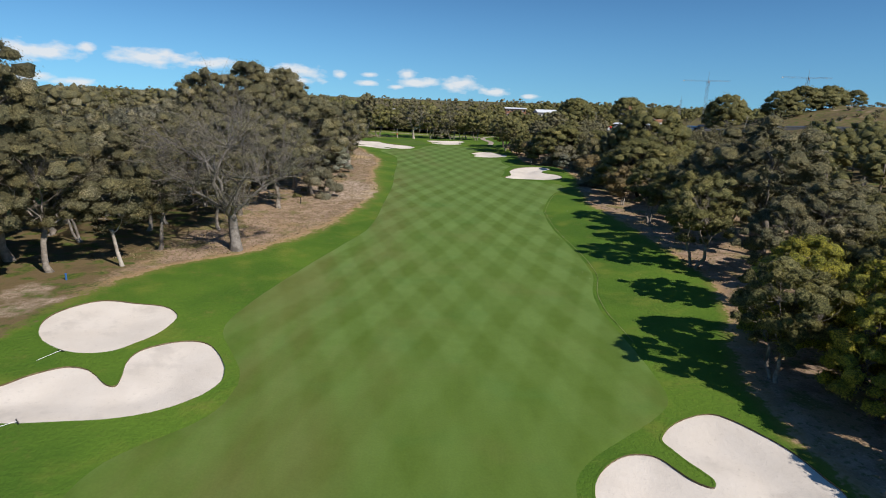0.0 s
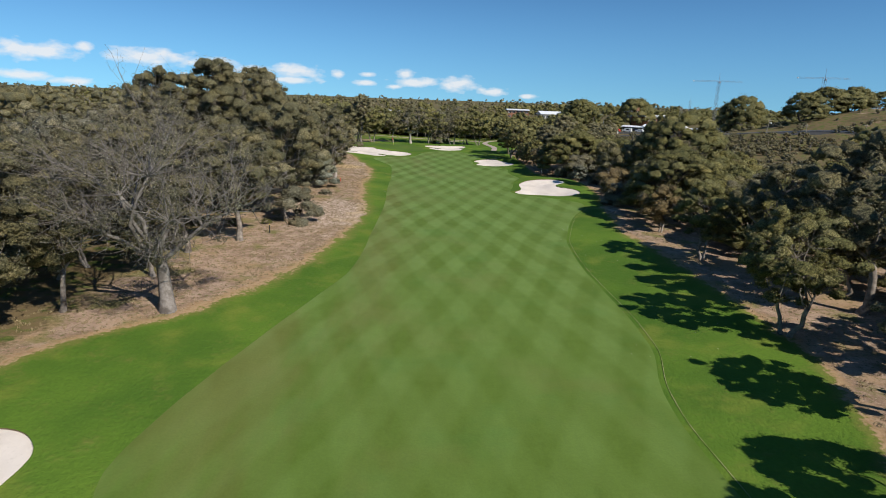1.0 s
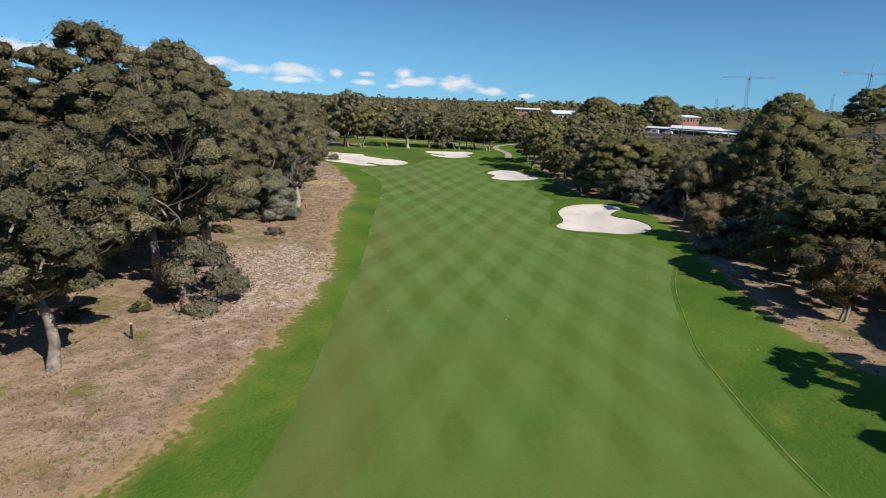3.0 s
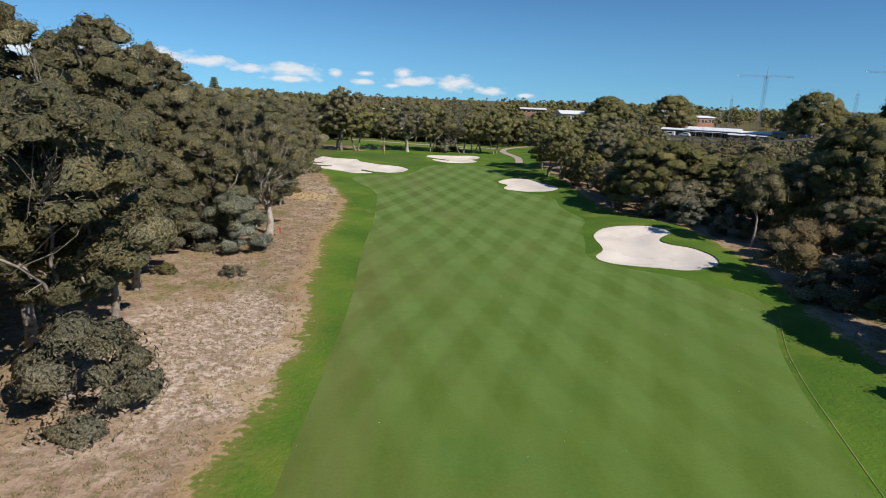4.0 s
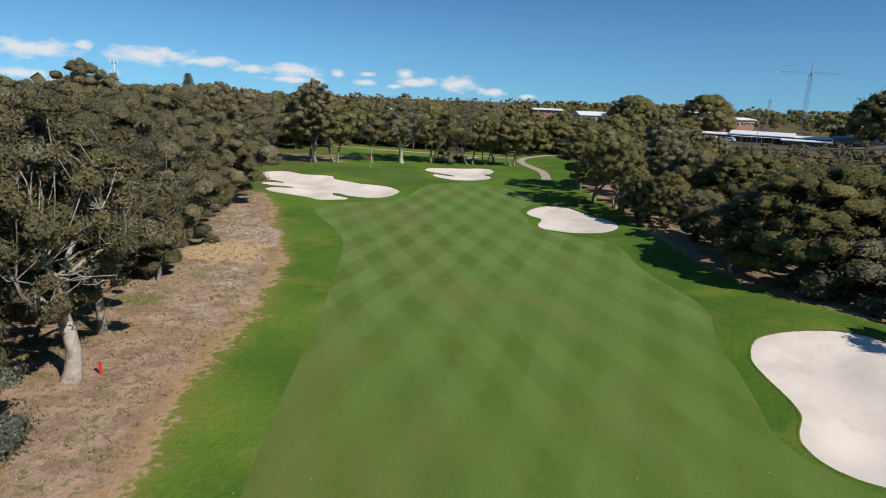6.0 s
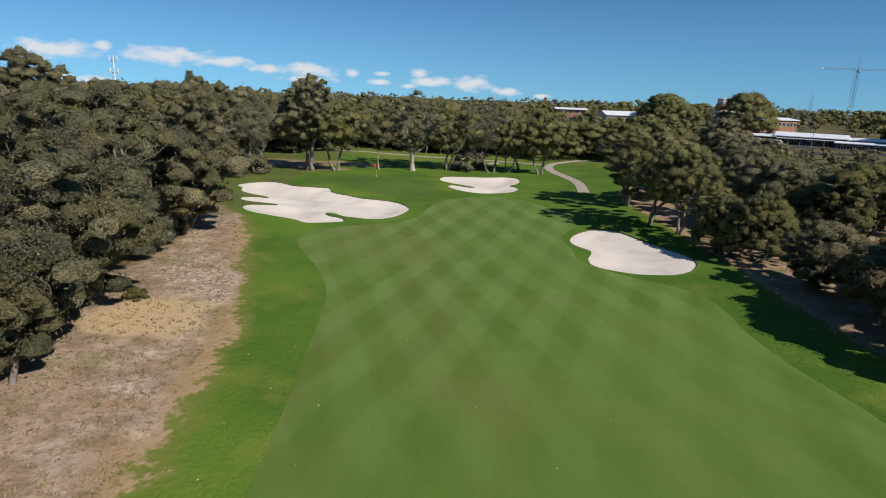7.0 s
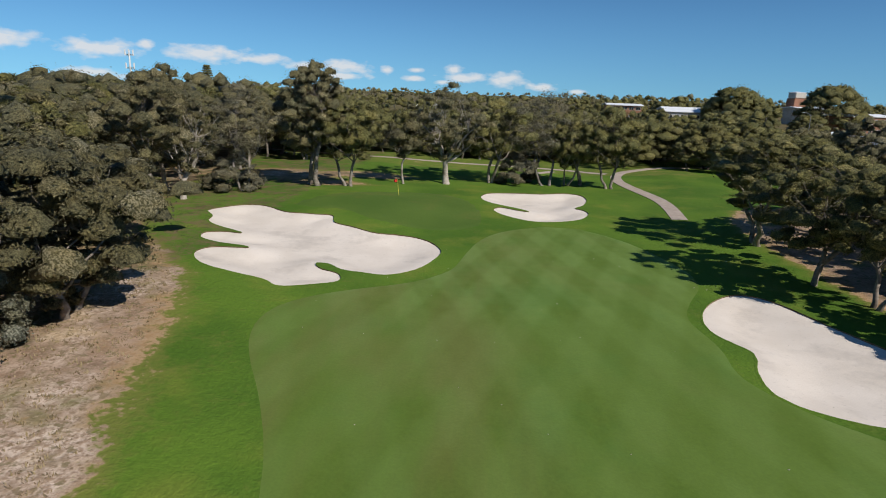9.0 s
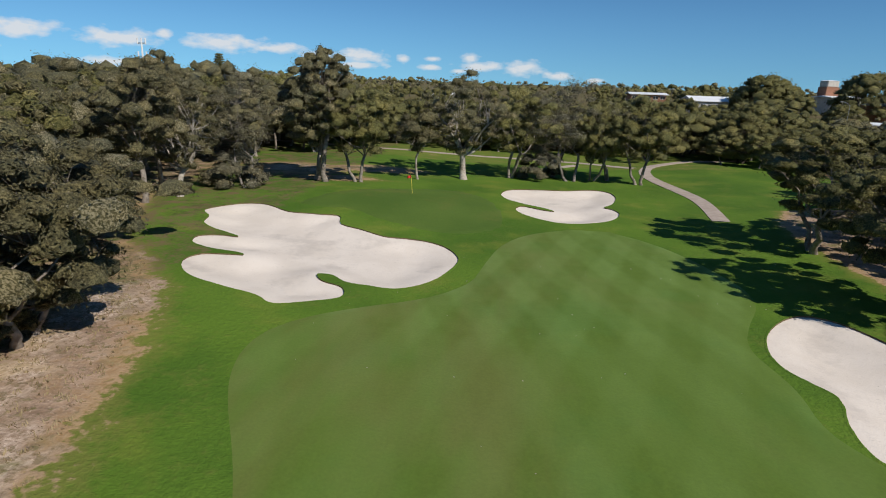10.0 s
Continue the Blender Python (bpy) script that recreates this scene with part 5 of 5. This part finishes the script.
marker_post(-34.7, 52.7, 0.55, BLUE, "short blue marker post on dry ground")
marker_post(-21.6, 139.8, 0.6, RED, "short red marker post beside a pale trunk")

# ---- buildings beyond the eastern trees ----


def window_at(parent, x, y, z, w, h, side=-1):
    frame_bm = bmesh.new()
    t = 0.07
    for lo, hi in (((x, z), (x + w, z + t)), ((x, z + h - t), (x + w, z + h)), ((x, z + t), (x + t, z + h - t)), ((x + w - t, z + t), (x + w, z + h - t)), ((x + w / 2 - t / 2, z + t), (x + w / 2 + t / 2, z + h - t))):
        box(frame_bm, (lo[0], min(y, y + side * 0.08), lo[1]), (hi[0], max(y, y + side * 0.08), hi[1]))
    win = part("window", frame_bm, WHITE, parent)
    part("pane", boxed((x + t, min(y, y + side * 0.03), z + t), (x + w - t, max(y, y + side * 0.03), z + h - t)), GLASS, win)


def gable_roof(x0, x1, y0, y1, z, rise, over=0.6, thick=0.18, hip=0.0):
    """A ribbed sheet roof with eaves; hip: how far the ends slope in."""
    bm = bmesh.new()
    xa, xb, ya, yb, ym = x0 - over, x1 + over, y0 - over, y1 + over, (y0 + y1) / 2
    top = [bm.verts.new(c) for c in ((xa, ya, z), (xb, ya, z), (xb, yb, z), (xa, yb, z), (xa + hip, ym, z + rise), (xb - hip, ym, z + rise))]
    low = [bm.verts.new((v.co.x, v.co.y, v.co.z - thick)) for v in top]
    for s in (top, low):
        bm.faces.new((s[0], s[1], s[5], s[4])), bm.faces.new((s[2], s[3], s[4], s[5]))
        bm.faces.new((s[1], s[2], s[5])), bm.faces.new((s[3], s[0], s[4]))
    for i, j in ((0, 1), (1, 2), (2, 3), (3, 0)):
        bm.faces.new((top[i], low[i], low[j], top[j]))
    bmesh.ops.recalc_face_normals(bm, faces=bm.faces)
    return bm


def hall(name, label, x, y, turn, length, depth, tall, rise, wall, roof, windows, storeys=1, hip=0.0, verandah=False, base=None):
    """A long building; its front runs along local x and looks to local -y."""
    z = hz(x, y) if base is None else base
    root = thing(name, label, "building", "school buildings", pose(x, y, z, 0, 0, turn))
    part("wall", boxed((0, 0, -1.5), (length, depth, tall), 0.03), wall, root)
    part("roof", gable_roof(0, length, 0, depth, tall + 0.1, rise, 0.7, 0.22, hip), roof, root)
    each = length / windows
    step = tall / storeys
    for s in range(storeys):
        for i in range(windows):
            if i % 4 == 3 and s == 0:
                door = part("door", boxed((i * each + each * 0.3, -0.06, 0.0), (i * each + each * 0.3 + 1.0, 0.0, 2.1), 0.01), BLUE, root)
                part("handle", boxed((i * each + each * 0.3 + 0.85, -0.12, 1.0), (i * each + each * 0.3 + 0.9, -0.06, 1.12)), STEEL, door)
            else:
                window_at(root, i * each + each * 0.15, 0.0, s * step + 0.9, each * 0.7, min(1.6, step - 1.5))
    if verandah:
        part("verandah_roof", boxed((0.5, -3.4, tall - 0.75), (length - 0.5, -0.05, tall - 0.6), 0.02), roof, root)
        for i in range(int(length / 3.5) + 1):
            part("verandah_post", boxed((0.7 + i * 3.4, -3.3, -0.5), (0.82 + i * 3.4, -3.18, tall - 0.75)), WHITE, root)
    return root


B = (40 / 48.3, -27 / 48.3)
ANG = math.degrees(math.atan2(-27, 40))


def on_front(s, back=0.0):
    return 103 + B[0] * s + 0.56 * back, 339 + B[1] * s + 0.83 * back


GZ = 4.6
for s, back, ln, dp, tall, rise, wall, roof, win, hip, ver, lab in (
        (-11, 0, 10.5, 8, 3.2, 0.6, DARK_WALL, ROOF_WHITE, 5, 0, False, "low school block with white sheet roof"),
        (0, 0, 20, 10, 3.7, 1.1, DARK_WALL, ROOF_WHITE, 9, 0, True, "long school hall with white roof and glazed front"),
        (20.8, 3, 11, 9, 3.4, 0.6, DARK_WALL, ROOF_WHITE, 5, 0, False, "white-roofed school wing with dark walls"),
        (18, -7, 14, 5, 2.7, 0.4, DARK_WALL, ROOF_WHITE, 6, 0, False, "low white-roofed shelter in front of the school"),
        (32.5, 6, 12, 10, 3.9, 0.7, RENDER_WALL, ROOF_GREY, 5, 0, False, "school wing with a grey sheet roof"),
        (39, -4, 9.5, 9, 2.9, 1.2, BRICK, ROOF_WHITE, 4, 3.0, False, "small brick building with white hipped roof")):
    px, py = on_front(s, back)
    hall("school_building", lab, px, py, ANG, ln, dp, tall, rise, wall, roof, win, 1, hip, ver, GZ)
hall("school_building", "two-storey brick block with white roof", 113.5, 372, 35, 27, 9, 7.0, 0.8, BRICK, ROOF_WHITE, 9, 2, 0, False, 5.8)
hall("warehouse", "large pale shed with a white sloping roof", 57, 388, 4, 15, 12, 7.0, 1.6, RENDER_WALL, ROOF_WHITE, 6, 2, 0, False, 5.0)
hall("apartment_block", "brick apartment block with white roof", 38, 402, 0, 13, 9, 8.0, 0.6, BRICK, ROOF_WHITE, 5, 3, 0, False, 5.5)
hall("distant_house", "distant house with white roof among trees", -47, 470, 0, 15, 10, 3.4, 1.6, RENDER_WALL, ROOF_WHITE, 5, 1, 2.0, False, 5.0)
hall("school_building", "distant low school block with white roof", 168, 372, 12, 24, 9, 5.0, 0.6, DARK_WALL, ROOF_WHITE, 8, 1, 0, False, 6.5)
hall("school_building", "distant white-roofed block behind dark trees", 128, 440, 20, 16, 9, 9.0, 0.6, RENDER_WALL, ROOF_WHITE, 6, 3, 0, False, 5.5)


def brick_tower(x, y):
    root = thing("brick_tower", "square brick tower with a pale clad top", "tower", m=pose(x, y, hz(x, y), 0, 0, 10))
    part("wall", boxed((-2.9, -2.9, -1), (2.9, 2.9, 11.5), 0.05), BRICK, root)
    part("clad_top", boxed((-2.7, -2.7, 11.5), (2.7, 2.7, 14.2), 0.3), RENDER_WALL, root, "pale metal-clad top storey")
    part("roof", gable_roof(-2.5, 2.5, -2.5, 2.5, 14.2, 0.35, 0.25, 0.12, 2.0), ROOF_WHITE, root)


brick_tower(132, 452)


def lattice(bm, a, b, half, bays, r):
    """A square lattice boom from a to b."""
    a, b = Vector(a), Vector(b)
    q = (b - a).to_track_quat("Z", "Y").to_matrix()
    u, w = q.col[0] * half, q.col[1] * half
    corners = (u + w, u - w, -u - w, -u + w)
    for c in corners:
        rod(bm, a + c, b + c, r, r, 4)
    for i in range(bays):
        p, n = a + (b - a) * (i / bays), a + (b - a) * ((i + 1) / bays)
        for k in range(4):
            rod(bm, p + corners[k], n + corners[(k + 1) % 4], r * 0.7, r * 0.7, 4)
    return bm


def tower_crane(x, y, top, swing):
    z = hz(x, y)
    h = top - z
    root = thing("tower_crane", "tall grey tower crane rising behind the trees", "crane", "tower cranes", pose(x, y, z, 0, 0, swing))
    part("mast", lattice(bmesh.new(), (0, 0, -0.5), (0, 0, h), 0.7, 16, 0.06), CRANE_PAINT, root)
    part("jib", lattice(bmesh.new(), (0, 0, h), (-17, 0, h - 0.3), 0.34, 12, 0.035), CRANE_PAINT, root)
    part("counter_jib", lattice(bmesh.new(), (0, 0, h), (16, 0, h + 0.3), 0.34, 11, 0.035), CRANE_PAINT, root)
    part("cab", boxed((-0.8, -1.5, h - 1.4), (0.2, -0.8, h - 0.3), 0.08), CRANE_PAINT, root)
    part("peak", rod(bmesh.new(), (0, 0, h), (0, 0, h + 5.5), 0.12, 0.06, 6), CRANE_PAINT, root)
    part("jib_end", boxed((-17.5, -0.25, h - 0.6), (-16.9, 0.25, h - 0.1), 0.05), WHITE, root)


tower_crane(171.2, 411.8, 35.6, 8)
tower_crane(217.3, 378.3, 38.0, 8)


def radio_mast(x, y, top, half, label):
    z = hz(x, y)
    root = thing("radio_mast", label, "mast", "radio masts", pose(x, y, z))
    part("mast", lattice(bmesh.new(), (0, 0, -0.3), (0, 0, top - z), half, 18, 0.04), STEEL, root)
    part("spike", rod(bmesh.new(), (0, 0, top - z - 0.1), (0, 0, top - z + 3), 0.05, 0.02, 5), STEEL, root)


radio_mast(158, 420, 23, 0.5, "thin grey lattice radio mast")
radio_mast(152, 418, 18, 0.7, "short grey lattice radio mast")
radio_mast(196, 372, 27, 0.5, "thin grey lattice mast behind the hill")


def phone_mast(x, y, top):
    z = hz(x, y)
    h = top - z
    root = thing("phone_mast", "white telephone mast with antenna panels on top", "mast", m=pose(x, y, z))
    part("pole", rod(bmesh.new(), (0, 0, -0.5), (0, 0, h), 0.55, 0.35, 10), WHITE, root)
    for lvl in (h - 1.2, h - 7.0):
        part("ring", lattice(bmesh.new(), (-1.9, 0, lvl), (1.9, 0, lvl), 0.2, 5, 0.07), STEEL, root)
        for i in range(6):
            a = i * math.pi / 3
            c = (1.9 * math.cos(a), 1.9 * math.sin(a))
            part("antenna_panel", boxed((c[0] - 0.24, c[1] - 0.2, lvl - 0.4), (c[0] + 0.24, c[1] + 0.2, lvl + 2.2), 0.04), WHITE, root)


phone_mast(-175.6, 432.0, 29.0)


def norfolk_pine(x, y, tall):
    root = thing("norfolk_pine", "dark tiered pine rising above the woodland", "pine tree", m=pose(x, y, hz(x, y)))
    w = Wood()
    w.limb([(0, 0, -0.3), (0, 0, tall * 0.5), (0, 0, tall)], [0.4, 0.25, 0.05], 8)
    rng = np.random.default_rng(3)
    cs, rs = [], []
    for i in range(15):
        z = tall * (0.22 + 0.75 * i / 14)
        r = (1 - (i / 15) ** 1.6) * tall * 0.17 + 0.5
        for k in range(7):
            a = k * 2 * math.pi / 7 + i
            e = (math.cos(a) * r, math.sin(a) * r, z + r * 0.18)
            w.limb([(0, 0, z), e], [0.07, 0.03], 4)
            for s in (0.4, 0.75, 1.0):
                cs.append((e[0] * s, e[1] * s, z + r * 0.18 * s)), rs.append(0.62)
    v, f, nv = leaf_cloud(cs, np.array(rs) * 1.3, 30, 0.4, rng, 0.2, 0.6, cuts=1)
    mesh_object("trunk", w.v, w.f, BARK["dark"], root)
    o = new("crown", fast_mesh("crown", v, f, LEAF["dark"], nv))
    o.parent = root


norfolk_pine(-129, 411, 18.5)


def street_lamp(x, y, tall, turn):
    root = thing("street_lamp", "tall grey street lamp with a curved arm", "street lamp", "street lamps", pose(x, y, hz(x, y), 0, 0, turn))
    part("pole", rod(bmesh.new(), (0, 0, -0.4), (0, 0, tall - 0.8), 0.10, 0.06, 8), STEEL, root)
    bm = bmesh.new()
    pts = [Vector((-1.9 * s, 0, tall - 0.8 + 0.9 * math.sin(s * math.pi / 2))) for s in np.linspace(0, 1, 6)]
    for a, b in zip(pts, pts[1:]):
        rod(bm, a, b, 0.05, 0.05, 6)
    part("arm", bm, STEEL, root)
    part("lamp_head", boxed((-2.6, -0.15, tall + 0.03), (-1.85, 0.15, tall + 0.15), 0.03), WHITE, root)


street_lamp(80, 331, 9.5, 0)
street_lamp(93, 300, 8.5, 20)
street_lamp(-62, 330, 11, 160)
street_lamp(-66, 345, 11, 160)

# ---- the road below the hill ----
ribbon("road", [(84, 312), (98, 290), (112, 270), (128, 252), (150, 232), (180, 210), (220, 185)], 7.0, 0.08, ASPHALT, "dark asphalt road below the sandy hill", "road")
ribbon("car_park", [(88, 333), (106, 321), (122, 310), (140, 298)], 11.0, 0.06, ASPHALT, "asphalt car park in front of the school", "car park")


def timber_pole(x, y, tall, lean, label):
    root = thing("timber_pole", label, "pole", "timber poles", pose(x, y, hz(x, y), 0, lean, 0))
    part("pole", rod(bmesh.new(), (0, 0, -0.4), (0, 0, tall), 0.16, 0.11, 8), TIMBER, root)
    part("crossarm", boxed((-0.9, -0.06, tall - 0.6), (0.9, 0.06, tall - 0.48), 0.01), TIMBER, root)


timber_pole(122, 252, 6.5, 8, "leaning weathered timber pole by the road")
timber_pole(132, 243, 4.0, 0, "short timber pole on the slope")
timber_pole(146, 232, 4.0, 4, "short weathered pole on the slope")


def guard_rail(x0, y0, x1, y1):
    n = 14
    root = thing("guard_rail", "low dark guard rail along the road", "guard rail")
    pts = [(x0 + (x1 - x0) * i / n, y0 + (y1 - y0) * i / n) for i in range(n + 1)]
    for (a, b), (c, d) in zip(pts, pts[1:]):
        za, zb = hz(a, b) + 0.55, hz(c, d) + 0.55
        bm = bmesh.new()
        rod(bm, (a, b, za), (c, d, zb), 0.16, 0.16, 6)
        part("rail", bm, STEEL, root)
        part("post", boxed((a - 0.07, b - 0.07, hz(a, b) - 0.3), (a + 0.07, b + 0.07, za + 0.1)), STEEL, root)


guard_rail(100, 280, 170, 212)


def parked_car(x, y, turn, paint, label, van=False):
    root = thing("parked_car", label, "car", "parked cars", pose(x, y, hz(x, y) + 0.08, 0, 0, turn))
    bm = bmesh.new()
    side = [(-2.2, 0.35), (-2.2, 0.95), (-1.25, 1.05), (-0.55, 1.55), (1.4, 1.6), (2.15, 1.05), (2.25, 0.35)] if not van else [(-2.4, 0.35), (-2.4, 1.1), (-1.6, 1.25), (-1.0, 1.95), (2.3, 2.0), (2.4, 0.35)]
    a = [bm.verts.new((p, -0.88, q)) for p, q in side]
    b = [bm.verts.new((p, 0.88, q)) for p, q in side]
    bm.faces.new(a), bm.faces.new(b[::-1])
    for i in range(len(side)):
        j = (i + 1) % len(side)
        bm.faces.new((a[j], a[i], b[i], b[j]))
    bmesh.ops.recalc_face_normals(bm, faces=bm.faces)
    bmesh.ops.bevel(bm, geom=list(bm.edges), offset=0.08, segments=2, affect="EDGES")
    part("body", bm, paint, root, smooth=False)
    for s in (-1, 1):
        part("side_window", boxed((-0.5, 0.875 * s - 0.01, 1.08), (1.3, 0.875 * s + 0.02, 1.42 if not van else 1.75), 0.005), GLASS, root)
        for px in (-1.4, 1.4):
            wh = part("wheel", rod(bmesh.new(), (px, 0.72 * s, 0.33), (px, 0.93 * s, 0.33), 0.33, 0.33, 14), BLACK, root)
            part("rim", rod(bmesh.new(), (px, 0.90 * s, 0.33), (px, 0.945 * s, 0.33), 0.2, 0.2, 10), STEEL, wh)
    part("windscreen", boxed((-1.12, -0.72, 1.1), (-0.95, 0.72, 1.42 if not van else 1.7), 0.01), GLASS, root)


parked_car(99.0, 331.5, -34, WHITE, "white station wagon parked by the school", False)
parked_car(93.5, 334.5, -30, WHITE, "white utility vehicle parked by the school", True)
parked_car(88.5, 337.5, -34, RED, "red car parked by the school", False)
parked_car(137.0, 303.0, -34, BLUE, "dark blue car parked by the school", False)
parked_car(83, 322, -10, WHITE, "white van parked behind the trees", True)


# ---- litter and dry grass ----
LITTER = plain("dry_leaf", (0.42, 0.38, 0.30), (0.58, 0.54, 0.46), 3.0, 0.9)
STRAW = plain("dry_grass_blade", (0.20, 0.15, 0.075), (0.32, 0.25, 0.14), 2.0, 0.95)
rng = np.random.default_rng(11)


def scatter_leaves(n, x0, x1, y0, y1):
    v, f = [], []
    for _ in range(n):
        x, y = rng.uniform(x0, x1), rng.uniform(y0, y1)
        z, a, s = hz(x, y) + 0.05, rng.uniform(0, 6.28), rng.uniform(0.025, 0.065)
        ca, sa = math.cos(a) * s, math.sin(a) * s
        k = len(v)
        v += [(x - ca, y - sa, z), (x + sa * 0.6, y - ca * 0.6, z), (x + ca, y + sa, z + 0.01), (x - sa * 0.6, y + ca * 0.6, z), (x, y, z + 0.035)]
        f += [(k, k + 1, k + 4), (k + 1, k + 2, k + 4), (k + 2, k + 3, k + 4), (k + 3, k, k + 4)]
    tagged(mesh_object("fallen_leaves", v, f, LITTER), "pale fallen leaves scattered over the grass", "leaf litter", kind="stuff")


scatter_leaves(140, -19, 14, 95, 212)
scatter_leaves(53, 14, 24, 60, 120)


def tufts(n, pick, tall, label):
    v, f = [], []
    for _ in range(n):
        x, y = pick()
        z = hz(x, y)
        for _ in range(7):
            a, h, w = rng.uniform(0, 6.28), tall * rng.uniform(0.5, 1.2), 0.035
            bx, by = x + rng.normal(0, 0.10), y + rng.normal(0, 0.10)
            k = len(v)
            v += [(bx - w * math.sin(a), by + w * math.cos(a), z - 0.02), (bx + w * math.sin(a), by - w * math.cos(a), z - 0.02), (bx + math.cos(a) * h * 0.7, by + math.sin(a) * h * 0.7, z + h)]
            f.append((k, k + 1, k + 2))
    tagged(mesh_object("dry_grass", v, f, STRAW), label, "grass", kind="stuff")


def west_spot():
    y = rng.uniform(60, 205)
    return np.interp(y, DRYW_Y, DRYW_X) - rng.uniform(0.3, 11), y


def east_spot():
    y = rng.uniform(40, 175)
    return np.interp(y, DRYE_Y, DRYE_X) + rng.uniform(0.2, 9), y


tufts(4200, west_spot, 0.16, "straw-coloured dry grass on sandy ground")
tufts(1300, east_spot, 0.16, "dry grass under the eastern trees")
for x, y, s in ((-24.5, 98.0, 0.7), (-28.0, 96.0, 0.9), (-26.5, 168.0, 0.8), (-29.0, 164.0, 0.9), (-27.0, 122.5, 0.9)):
    plant("scrub", x, y, s, 1.2, group="low tussocks", label="low olive tussock on sandy ground")
plant("bush", -21.5, 123.8, 0.9, 1.7, group="low tussocks", label="low olive tussock on sandy ground")
